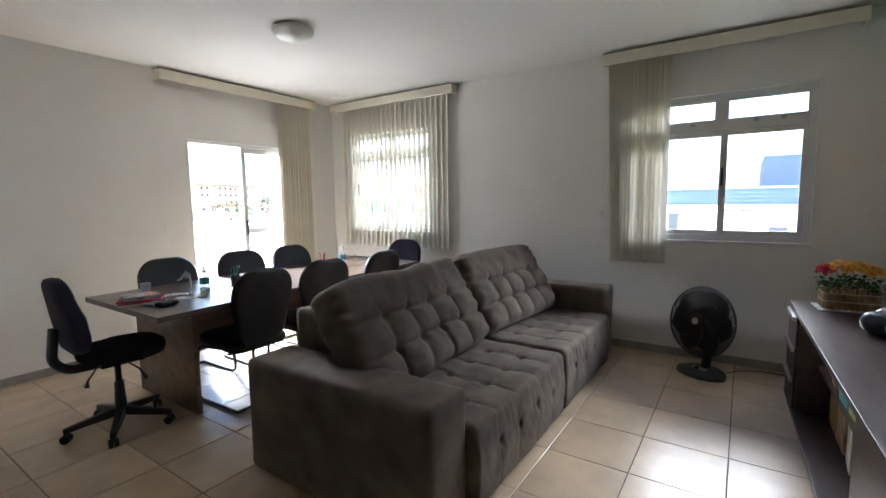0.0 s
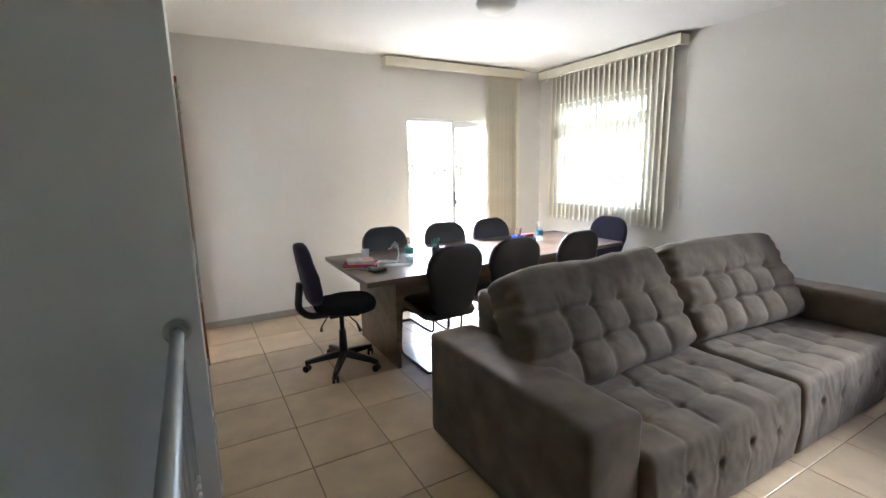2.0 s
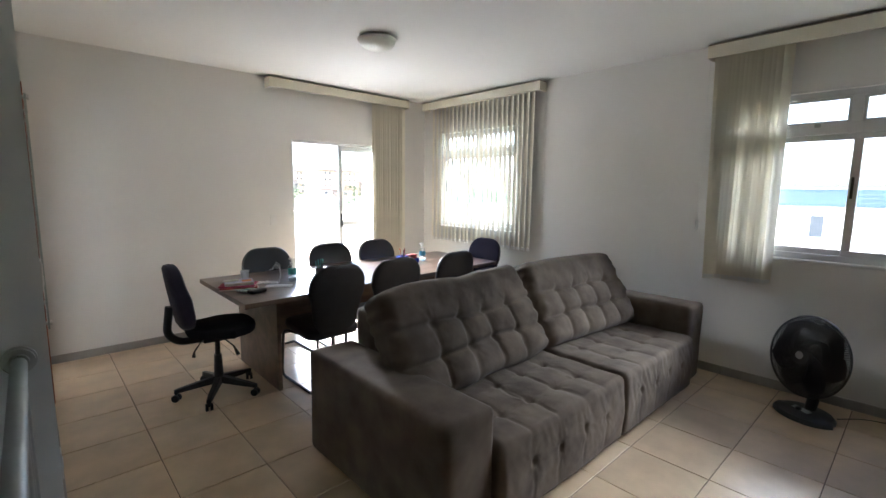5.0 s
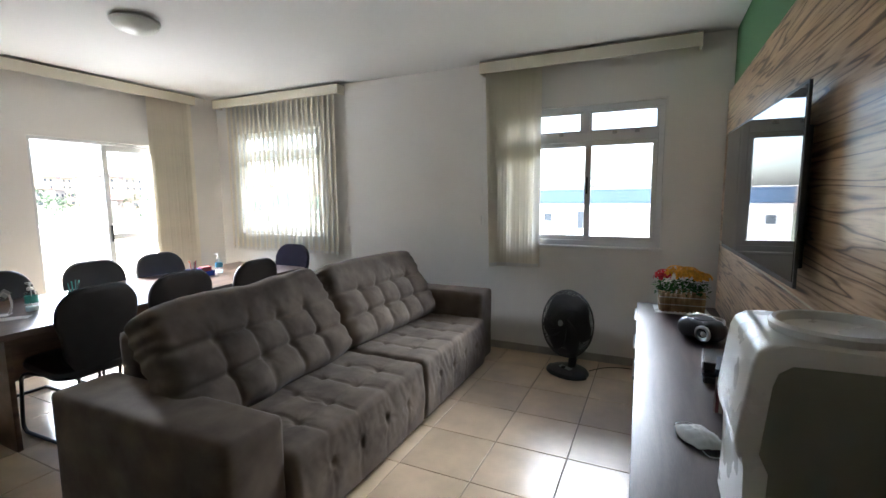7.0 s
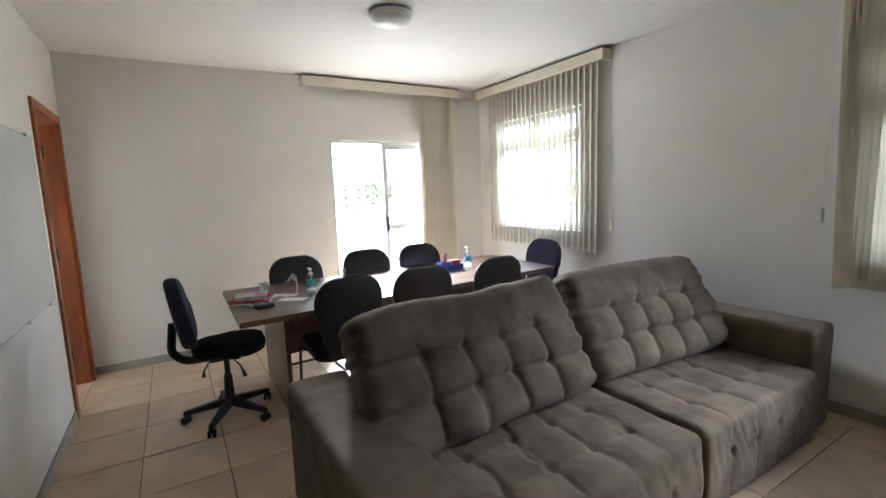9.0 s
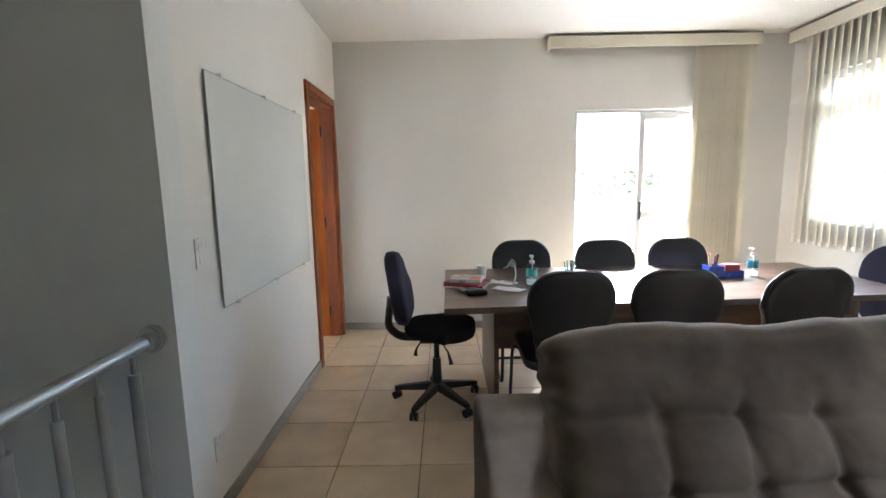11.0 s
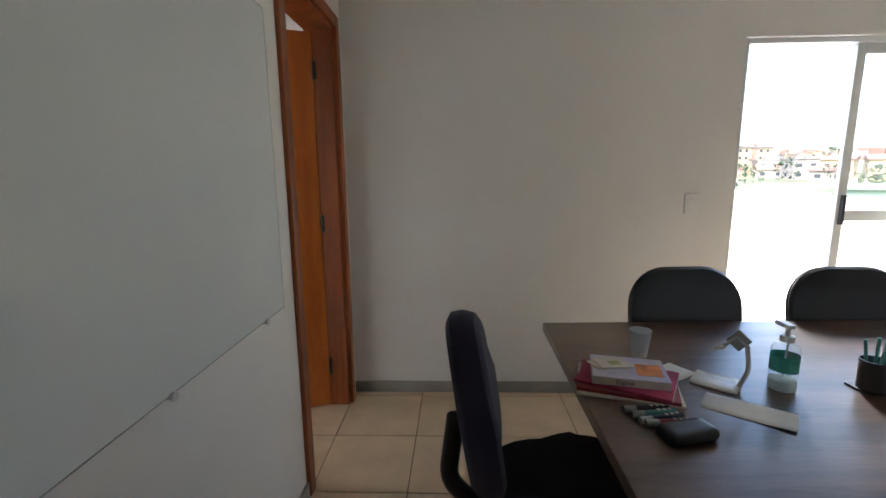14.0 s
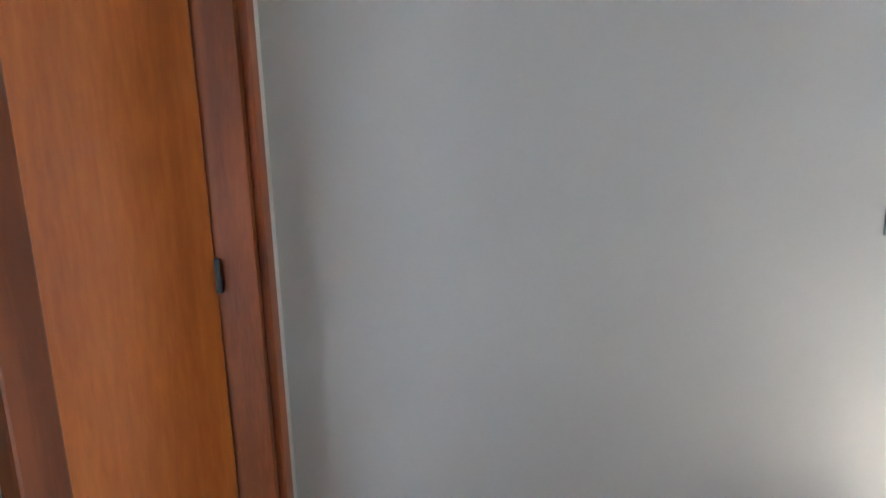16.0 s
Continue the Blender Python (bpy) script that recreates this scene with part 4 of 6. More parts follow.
# ---- ceiling lamp ----
lamp = thing("ceiling_lamp", (2.09, -1.86, CEIL), "round white ceiling lamp with a frosted glass dome, switched off", "lamp")
bm = bmesh.new()
lathe(bm, [(0.120, 0.0), (0.124, -0.012), (0.148, -0.018), (0.152, -0.026), (0.144, -0.036)], 36)
finish("lamp_base", bm, M["white_plastic"], lamp, smooth=True)
bm = bmesh.new()
lathe(bm, [(0.142, -0.036), (0.137, -0.052), (0.115, -0.074), (0.07, -0.092), (0.025, -0.099), (0.006, -0.100)], 36)
finish("lamp_dome", bm, M["lamp_glass"], lamp, "frosted glass dome", smooth=True)

# ---- guard rail of the stairwell ----
rail = thing("guard_rail", (-0.085, -3.4, 0), "grey painted metal guard rail along the stairwell", "railing")
bm = bmesh.new()
tube(bm, [(0, 0.66, 0.865), (0, -0.68, 0.865)], 0.024, 18)
finish("handrail", bm, M["railpaint"], rail, smooth=True)
bm = bmesh.new()
for y0, y1, r in ((0.664, 0.69, 0.030), (0.692, 0.702, 0.046), (0.704, 0.718, 0.052)):
    tube(bm, [(0, y0, 0.865), (0, y1, 0.865)], r, 24)
finish("wall_flange", bm, M["steel"], rail, "round steel wall flange", smooth=True)
for k in range(9):
    y = 0.60 - k * 0.155
    bm = bmesh.new()
    tube(bm, [(0, y, 0.855), (0, y, 0.775)], 0.008, 10)
    tube(bm, [(0, y, 0.78), (0, y, 0.0)], 0.019 if k % 3 == 0 else 0.0155, 14)
    if k % 3 == 1:
        for z in (0.30, 0.335, 0.37):
            lathe(bm, [(0.016, z - 0.006), (0.026, z), (0.016, z + 0.006)], 16, (0, y))
    finish("baluster", bm, M["railpaint"], rail, smooth=True)

# ---- glass writing board ----
wb = thing("glass_board", (0.0, -1.72, 0.882), "large frosted glass writing board fixed to the white wall", "whiteboard")
boxed("board_glass", (0.009, 0.015, -0.62, 0.65, 0.0, 1.0), M["wb_glass"], wb, bevel=0.001)
bm = bmesh.new()
for d in ((0.0088, 0.0153, -0.6225, -0.6205, -0.0025, 1.0025), (0.0088, 0.0153, 0.6505, 0.6525, -0.0025, 1.0025), (0.0088, 0.0153, -0.6205, 0.6505, -0.0025, -0.0005), (0.0088, 0.0153, -0.6205, 0.6505, 1.0005, 1.0025)):
    box(bm, *d)
finish("board_rim", bm, M["board_edge"], wb, "thin dark rim of the glass")
for y in (-0.495, 0.0, 0.495):
    for z in (-0.008, 1.0):
        bm = bmesh.new()
        tube(bm, [(0.0005, y, z + 0.004), (0.0205, y, z + 0.004)], 0.0085, 14)
        tube(bm, [(0.021, y, z + 0.004), (0.025, y, z + 0.004)], 0.0115, 14)
        finish("spacer", bm, M["steel"], wb, "chrome spacer knob", smooth=True)


def wall_plate(at, turn, w, h, label, keys):
    p = thing("wall_switch", at, label, "switch", "wall plates", turn)
    boxed("cover_plate", (-w / 2, w / 2, -0.007, -0.0006, -h / 2, h / 2), M["white_plastic"], p, bevel=0.002)
    for x0, x1, z0, z1 in keys:
        boxed("switch_key", (x0, x1, -0.010, -0.0074, z0, z1), M["white_plastic"], p, bevel=0.001)
    return p


wall_plate((0.0, -2.475, 1.145), 90, 0.080, 0.125, "white plastic double light switch beside the glass board", ((-0.02, 0.02, 0.005, 0.045), (-0.02, 0.02, -0.045, -0.008)))
wall_plate((0.0, -2.47, 0.31), 90, 0.075, 0.115, "white plastic power socket low on the wall", ((-0.018, 0.018, -0.02, 0.02),))
wall_plate((1.975, 0.0, 1.16), 0, 0.075, 0.118, "white plastic light switch beside the balcony door", ((-0.018, 0.018, -0.022, 0.022),))

# ---- fan ----
fan = thing("floor_fan", (3.80, -4.48, 0), "black plastic floor fan, switched off, on a wide foot", "fan", "", 57)
bm = bmesh.new()
outline = [(0.195 * math.cos(a) * (1 if math.sin(a) > 0 else 0.9), 0.155 * math.sin(a)) for a in (2 * math.pi * k / 32 for k in range(32))]
for i, (s, z) in enumerate(((1.0, 0.0), (1.0, 0.012), (0.92, 0.030), (0.5, 0.045))):
    ring = [bm.verts.new((x * s, y * s, z)) for x, y in outline]
    if i:
        for k in range(32):
            bm.faces.new((prev[k], prev[(k + 1) % 32], ring[(k + 1) % 32], ring[k]))
    else:
        bm.faces.new(ring[::-1])
    prev = ring
bm.faces.new(prev)
finish("foot", bm, M["black_plastic"], fan, smooth=True)
boxed("control_plate", (-0.06, 0.06, 0.0, 0.11, 0.0, 0.006), M["grey_plastic"], fan, "silver control plate", bevel=0.002, at=pose(0, 0.012, 0.047, -12, 0, 0))
bm = bmesh.new()
lathe(bm, [(0.018, 0.052), (0.018, 0.062), (0.012, 0.066)], 16, (0, 0.055))
finish("speed_knob", bm, M["black_plastic"], fan, "round speed knob", smooth=True)
bm = bmesh.new()
tube(bm, smooth_path([(0, -0.04, 0.03), (0, -0.07, 0.18), (0, -0.06, 0.40)], 0.08), [0.034] * 2 + [0.028] * 5 + [0.024], 14)
finish("neck", bm, M["black_plastic"], fan, smooth=True)
bm = bmesh.new()
lathe(bm, [(0.02, -0.14), (0.055, -0.12), (0.065, -0.05), (0.06, 0.0)], 20)
finish("motor", bm, M["black_plastic"], fan, smooth=True, at=pose(0, 0.0, 0.425, -80, 0, 0))
for face, zoff, label in ((1, 0.045, "front wire grille"), (-1, -0.045, "rear wire grille")):
    bm = bmesh.new()
    R = 0.272
    for k in range(120):
        a = 2 * math.pi * k / 120
        pts = [(r * math.cos(a), r * math.sin(a), face * h) for r, h in ((0.055, 0.062), (0.15, 0.058), (0.24, 0.036), (R, 0.004))]
        tube(bm, pts, 0.0025, 4, cap=False)
    for r, h in ((R, 0.003), (0.235, 0.038), (0.19, 0.050), (0.14, 0.060), (0.10, 0.062)):
        tube(bm, [(r * math.cos(a), r * math.sin(a), face * h) for a in (2 * math.pi * k / 48 for k in range(49))], 0.0045 if r == R else 0.0015, 6, cap=False)
    finish("grille", bm, M["black_plastic"], fan, label, at=pose(0, 0.03, 0.425, -80, 0, 0), smooth=True)
bm = bmesh.new()
lathe(bm, [(0.058, 0.055), (0.058, 0.066), (0.045, 0.070), (0.002, 0.071)], 28)
finish("hub_cap", bm, M["black_plastic"], fan, at=pose(0, 0.03, 0.425, -80, 0, 0), smooth=True)
bm = bmesh.new()
lathe(bm, [(0.026, 0.0715), (0.026, 0.0735), (0.002, 0.0745)], 20)
finish("hub_badge", bm, M["steel"], fan, "silver round badge", at=pose(0, 0.03, 0.425, -80, 0, 0), smooth=True)
for k in range(6):
    bm = bmesh.new()
    rows = []
    for i in range(7):
        r = 0.035 + 0.215 * i / 6
        wdt = 0.040 + 0.115 * math.sin(math.pi * min(1, i / 6 * 0.85 + 0.1))
        tw = radians(38 - 22 * i / 6)
        row = []
        for s in (-1, 0, 1):
            a0 = s * wdt / max(r, 0.06)
            row.append(bm.verts.new((r * math.cos(a0), r * math.sin(a0), s * wdt * math.sin(tw) - 0.004 * (s == 0))))
        rows.append(row)
    for p, q in zip(rows, rows[1:]):
        for i in range(2):
            bm.faces.new((p[i], p[i + 1], q[i + 1], q[i]))
    bmesh.ops.solidify(bm, geom=bm.faces[:], thickness=0.002)
    finish("fan_blade", bm, M["grey_dark"], fan, "dark grey blade", smooth=True, at=pose(0, 0.03, 0.425, -80, 0, 0) @ pose(0, 0, 0, 0, 0, k * 60))

cable = thing("power_cable", (3.95, -4.72, 0), "black power cable lying on the tiles beside the skirting", "cable")
bm = bmesh.new()
tube(bm, smooth_path([(-0.06, 0.08, 0.004), (0.08, -0.04, 0.004), (0.13, -0.20, 0.004), (0.10, -0.34, 0.004)], 0.08), 0.0035, 8)
finish("cord", bm, M["black_plastic"], cable, smooth=True)

# ---- things on the rack ----
TOP = RZ
basket = thing("flower_basket", (3.50, -5.27, TOP), "artificial yellow and red flowers in a brown stick basket", "flowers", "", 4)
bm = bmesh.new()
box(bm, -0.10, 0.10, -0.15, 0.15, 0.0, 0.004)
finish("doily", bm, M["white_plastic"], basket, "thin white mat under the basket", bevel=0.001)
rb = random.Random(11)
basket.scale = (1.1, 1.1, 1.25)
bm = bmesh.new()
box(bm, -0.058, 0.058, -0.108, 0.108, 0.005, 0.085)
finish("basket_lining", bm, M["stick"], basket, bevel=0.008)
for k in range(26):
    per = 2 * (0.125 + 0.225)
    d = per * k / 26
    if d < 0.125:
        x, y = -0.0625 + d, -0.1125
    elif d < 0.35:
        x, y = 0.0625, -0.1125 + d - 0.125
    elif d < 0.475:
        x, y = 0.0625 - (d - 0.35), 0.1125
    else:
        x, y = -0.0625, 0.1125 - (d - 0.475)
    bm = bmesh.new()
    h = 0.105 + rb.uniform(-0.008, 0.010)
    tube(bm, [(x, y, 0.005), (x * 1.04, y * 1.03, h)], 0.0105 + rb.uniform(-0.002, 0.001), 7)
    finish("stick", bm, M["stick"], basket, smooth=True)
for z in (0.045, 0.085):
    bm = bmesh.new()
    tube(bm, [(-0.074, -0.124, z), (0.074, -0.124, z), (0.074, 0.124, z), (-0.074, 0.124, z), (-0.074, -0.124, z)], 0.0022, 6)
    finish("string", bm, M["cornice"], basket, "thin pale string")
vs, fs = [], []
for k in range(330):
    x, y = rb.uniform(-0.08, 0.08), rb.uniform(-0.135, 0.135)
    z = rb.uniform(0.095, 0.165)
    a, t, L = rb.uniform(0, 6.3), rb.uniform(-0.5, 0.9), rb.uniform(0.022, 0.042)
    d = Vector((math.cos(a) * math.cos(t), math.sin(a) * math.cos(t), math.sin(t)))
    s = d.cross(Vector((0, 0, 1))).normalized() * L * 0.33
    p = Vector((x * 1.05, y * 1.05, z))
    i = len(vs)
    vs += [p, p + d * L * 0.5 + s, p + d * L + Vector((0, 0, -0.004)), p + d * L * 0.5 - s]
    fs.append((i, i + 1, i + 2, i + 3))
o = from_arrays("foliage", vs, fs, M["leaf"], basket, "dark green plastic leaves", smooth=False)
tagged(o, kind="stuff")


def blossoms(name, mat, centers, label, n=46):
    vs, fs = [], []
    for cx_, cy_, cz_, R in centers:
        for k in range(n):
            u, a = rb.uniform(-0.15, 1), rb.uniform(0, 6.283)
            q = math.sqrt(max(0, 1 - u * u))
            p = Vector((cx_ + R * q * math.cos(a), cy_ + R * q * math.sin(a), cz_ + R * 0.62 * u))
            n_ = Vector((q * math.cos(a), q * math.sin(a), u + 0.15)).normalized()
            t1 = n_.orthogonal().normalized()
            t2 = n_.cross(t1)
            r = rb.uniform(0.007, 0.011)
            i = len(vs)
            vs.append(p + n_ * 0.002)
            for j in range(5):
                b = 2 * math.pi * j / 5
                vs.append(p + (t1 * math.cos(b) + t2 * math.sin(b)) * r + n_ * 0.006)
            for j in range(5):
                fs.append((i, i + 1 + j, i + 1 + (j + 1) % 5))
    o = from_arrays(name, vs, fs, mat, basket, label, smooth=False)
    return tagged(o, kind="stuff")


blossoms("yellow_blossoms", M["petal_y"], [(-0.04, 0.05, 0.195, 0.052), (0.035, 0.03, 0.205, 0.056), (-0.035, -0.02, 0.21, 0.055), (0.04, -0.045, 0.20, 0.054), (-0.025, -0.085, 0.19, 0.048), (0.02, -0.12, 0.18, 0.042)], "yellow-orange cloth blossoms", 74)
blossoms("red_blossoms", M["petal_r"], [(-0.03, 0.115, 0.185, 0.044), (0.03, 0.105, 0.192, 0.040)], "red cloth blossoms")

radio = thing("portable_radio", (2.87, -5.345, TOP), "rounded black portable radio with a silver round loudspeaker", "radio", "", 48)
v, f = soft_box((0.23, 0.165, 0.115), 0.055, 0.015, lambda p, n: p)
from_arrays("radio_body", v, f, M["black_plastic"], radio, at=(0, 0, 0.059))
for x in (-0.085, ):
    bm = bmesh.new()
    lathe(bm, [(0.044, 0.0), (0.044, 0.012), (0.036, 0.014), (0.034, 0.006), (0.020, 0.002), (0.012, 0.008), (0.002, 0.010)], 24)
    finish("loudspeaker", bm, M["steel"], radio, "silver round loudspeaker", smooth=True, at=pose(x + 0.02, 0.074, 0.056, -90, 0, 0))
bm = bmesh.new()
lathe(bm, [(0.058, 0.0), (0.056, 0.006), (0.02, 0.010), (0.002, 0.010)], 28)
finish("disc_lid", bm, M["grey_dark"], radio, "round disc lid", smooth=True, at=(0, -0.01, 0.112))
bm = bmesh.new()
tube(bm, smooth_path([(-0.098, -0.03, 0.085), (-0.085, -0.06, 0.118), (0.085, -0.06, 0.118), (0.098, -0.03, 0.085)], 0.03), 0.008, 8)
finish("carry_handle", bm, M["steel"], radio, smooth=True)

for z, dx, w, d, h, lab in ((0.0, 0.0, 0.22, 0.155, 0.024, "flat black receiver box with a silver front edge"), (0.0245, 0.012, 0.21, 0.16, 0.014, "thin black plastic disc case"), (0.039, 0.03, 0.20, 0.165, 0.040, "black media player box with a silver front edge")):
    bx = thing("receiver_box", (2.31 + dx, -5.385, TOP + z), lab, "electronic box", "boxes stacked on the cabinet", -5)
    boxed("case", (-w / 2, w / 2, -d / 2, d / 2 - 0.006, 0, h), M["black_plastic"], bx, bevel=0.003)
    boxed("front_edge", (-w / 2, w / 2, d / 2 - 0.0055, d / 2, 0.001, h - 0.001), M["steel"], bx, "silver front edge", bevel=0.001)

flag = thing("gift_box", (1.99, -5.395, TOP), "square box printed with a red, white and blue flag", "box", "", -8)
boxed("box_body", (-0.075, 0.075, -0.075, 0.075, 0, 0.135), M["cream_paper"], flag, bevel=0.002)
boxed("box_lid", (-0.079, 0.079, -0.079, 0.079, 0.136, 0.165), M["navy_paper"], flag, "dark blue lid", bevel=0.002)
for s, ax in ((1, "y"), (-1, "x"), (1, "x")):
    for k in range(7):
        u = -0.066 + k * 0.022
        nm = (u - 0.0055, u + 0.0055)
        z1 = 0.075 if (k > 2 and ax == "y") or (k < 4 and ax == "x") else 0.134
        d = (*nm, s * 0.0755 - 0.0003, s * 0.0755 + 0.0006, 0.001, z1) if ax == "y" else (s * 0.0755 - 0.0003, s * 0.0755 + 0.0006, *nm, 0.001, z1)
        boxed("stripe", d, M["flag_red"], flag, "dark red stripe")
    d = (0.0, 0.0745, 0.0760, 0.0768, 0.078, 0.134) if ax == "y" else ((s * 0.0760, s * 0.0768) if s > 0 else (-0.0768, -0.0760)) + (-0.0745, 0.012, 0.078, 0.134)
    boxed("canton", d, M["navy_paper"], flag, "blue field of the flag")
    bm = bmesh.new()
    for i in range(5):
        for j in range(3):
            if ax == "y":
                box(bm, 0.008 + i * 0.014, 0.013 + i * 0.014, 0.0769, 0.0773, 0.084 + j * 0.017, 0.089 + j * 0.017)
            else:
                q = (0.0769, 0.0773) if s > 0 else (-0.0773, -0.0769)
                box(bm, *q, -0.068 + i * 0.016, -0.063 + i * 0.016, 0.084 + j * 0.017, 0.089 + j * 0.017)
    finish("stars", bm, M["cream_paper"], flag, "small white marks")

case = thing("small_case", (1.76, -5.43, TOP), "small dark box with an orange tag", "box", "", 6)
boxed("case_body", (-0.06, 0.06, -0.05, 0.05, 0, 0.045), M["black_plastic"], case, bevel=0.005)
boxed("orange_tag", (-0.02, 0.02, 0.008, 0.038, 0.0455, 0.047), M["orange_paper"], case, "orange paper tag")

mask = thing("face_mask", (1.69, -5.245, TOP), "crumpled white cloth face mask lying on the cabinet", "mask", "", 25)
mask.scale = (0.92, 0.95, 1)
vs, fs = [], []
n, m_ = 22, 16
for i in range(n + 1):
    for j in range(m_ + 1):
        u, v_ = i / n * 2 - 1, j / m_ * 2 - 1
        w = 0.062 * (1 - 0.30 * abs(u) ** 2.5)
        x = 0.082 * u
        y = w * v_
        z = 0.006 + 0.026 * (1 - u * u) * (1 - v_ * v_) + 0.008 * noise.noise(Vector((x * 25, y * 25, 7))) + 0.004 * (1 + noise.noise(Vector((x * 60, y * 60, 3)))) + 0.003 * abs(math.sin(y * 130))
        vs.append((x, y, z))
for i in range(n):
    for j in range(m_):
        a_ = i * (m_ + 1) + j
        fs.append((a_, a_ + m_ + 1, a_ + m_ + 2, a_ + 1))
mo = from_arrays("mask_cloth", vs, fs, M["mask"], mask)
sol = mo.modifiers.new("thick", "SOLIDIFY")
sol.thickness = 0.0015
for s in (-1, 1):
    bm = bmesh.new()
    tube(bm, smooth_path([(0.078 * s, 0.030, 0.006), (0.112 * s, 0.028, 0.003), (0.118 * s, -0.010, 0.003), (0.110 * s, -0.034, 0.003), (0.078 * s, -0.030, 0.006)], 0.02), 0.002, 6)
    finish("ear_loop", bm, M["mask"], mask, "elastic ear loop", smooth=True)

# water dispenser on the near end of the rack
disp = thing("water_dispenser", (1.31, -5.40, TOP), "white plastic countertop water dispenser, side panels coloured as in shade", "water dispenser", "", 180)
bm = bmesh.new()
prof = [(-0.135, 0.0), (0.128, 0.0), (0.116, 0.225), (0.138, 0.245), (0.144, 0.285), (0.124, 0.452), (0.114, 0.480), (0.090, 0.495), (0.060, 0.497), (-0.135, 0.497)]
sides = []
for x in (-0.155, 0.155):
    sides.append([bm.verts.new((x, -y, z)) for y, z in prof])
bm.faces.new(sides[0])
bm.faces.new(sides[1][::-1])
for i in range(len(prof)):
    j = (i + 1) % len(prof)
    bm.faces.new((sides[0][i], sides[1][i], sides[1][j], sides[0][j]))
finish("body", bm, M["white_plastic"], disp, bevel=0.009, seg=3, smooth=True)
# side panels, their dark colour stands in for shade
for x in (-0.158, 0.1555):
    bm = bmesh.new()
    pr = [(-0.128, 0.01), (0.086, 0.01), (0.082, 0.22), (0.100, 0.26), (0.086, 0.41), (0.078, 0.438), (0.055, 0.456), (-0.128, 0.460)]
    A_ = [bm.verts.new((x, -y, z)) for y, z in pr]
    B_ = [bm.verts.new((x + 0.0025, -y, z)) for y, z in pr]
    bm.faces.new(A_)
    bm.faces.new(B_[::-1])
    for i in range(len(pr)):
        j = (i + 1) % len(pr)
        bm.faces.new((A_[i], B_[i], B_[j], A_[j]))
    finish("side_panel", bm, M["shaded_side"], disp, "side panel with shade in its grey colour")
bm = bmesh.new()
lathe(bm, [(0.116, 0.0), (0.119, 0.016), (0.112, 0.023), (0.104, 0.021), (0.096, 0.004), (0.060, 0.002), (0.02, 0.002)], 40, close_bottom=True)
finish("bottle_collar", bm, M["white_plastic"], disp, "raised round bottle seat", smooth=True, at=(0.015, 0.045, 0.4975))
for k in range(4):
    bm = bmesh.new()
    tube(bm, [(0.06, -0.130 + 0.005 * k, 0.31 + k * 0.026), (0.06, -0.138 + 0.005 * k, 0.3105 + k * 0.026)], 0.005, 10)
    finish("indicator", bm, M["grey_plastic"], disp, "small grey indicator")
boxed("badge", (0.04, 0.09, -0.119, -0.112, 0.425, 0.439), M["grey_plastic"], disp, "small grey name plate", at=pose(0, 0, 0, 0, 0, 0))

# things on the rack shelves
rs = random.Random(21)
pal = ["red_paper", "cream_paper", "teal_cloth", "stick", "navy_paper", "orange_paper", "white_plastic", "magenta_cloth"]
x = 3.22
seq = [("folded_cloth", 0.10, 0.17, 0.11, "magenta_cloth", "folded pink cloth on the cabinet shelf"), ("small_book", 0.05, 0.18, 0.16, "teal_cloth", "green-blue paperback book on the cabinet shelf"),
       ("small_book", 0.035, 0.17, 0.17, "red_paper", "dark red paperback book on the cabinet shelf"), ("cardboard_box", 0.13, 0.20, 0.12, "kraft", "small yellow-brown cardboard box on the shelf"),
       ("paper_pack", 0.10, 0.17, 0.07, "cream_paper", "cream paper packet on the cabinet shelf"), ("storage_box", 0.17, 0.20, 0.13, "teal_cloth", "green-blue cloth storage box on the shelf"),
       ("tin_box", 0.14, 0.18, 0.05, "olive", "flat olive-green tin on the cabinet shelf"), ("paper_pack", 0.12, 0.16, 0.06, "white_plastic", "white plastic packet on the cabinet shelf"),
       ("cardboard_box", 0.12, 0.20, 0.12, "stick", "small brown cardboard box on the shelf"), ("small_book", 0.05, 0.18, 0.17, "orange_paper", "orange paperback book on the cabinet shelf"), ("small_book", 0.04, 0.18, 0.15, "red_paper", "dark red paperback book on the cabinet shelf")]
for nm, w, d, h, mt, lab in seq:
    t = thing(nm, (x - w / 2, -5.25, 0.365), lab, nm.split("_")[-1], "", rs.uniform(-6, 6))
    bm = bmesh.new()
    box(bm, -w / 2 + 0.006, w / 2 - 0.006, -d / 2, d / 2, 0, h)
    finish("body", bm, M[mt], t, bevel=0.006 if "cloth" not in nm else 0.02)
    if nm in ("cardboard_box", "storage_box", "tin_box"):
        boxed("lid", (-w / 2 + 0.003, w / 2 - 0.003, -d / 2 - 0.003, d / 2 + 0.003, h + 0.0005, h + 0.014), M[mt], t, bevel=0.002)
    if nm == "small_book":
        boxed("page_block", (-w / 2 + 0.009, w / 2 - 0.009, d / 2 + 0.0002, d / 2 + 0.003, 0.004, h - 0.004), M["cream_paper"], t, "cream page edges")
    x -= w + 0.012
for x, w, h, mt, lab in ((3.10, 0.22, 0.24, "kraft", "brown cardboard box on the bottom board"), (2.86, 0.20, 0.20, "stick", "brown paper-covered box on the bottom board"), (2.62, 0.16, 0.22, "cream_paper", "cream paper folder box on the bottom board")):
    t = thing("storage_carton", (x, -5.33, 0.058), lab, "box", "", rs.uniform(-5, 5))
    boxed("body", (-w / 2, w / 2, -0.15, 0.15, 0, h), M[mt], t, bevel=0.005)
    boxed("flap", (-w / 2, w / 2, -0.152, -0.002, h + 0.0005, h + 0.004), M[mt], t)

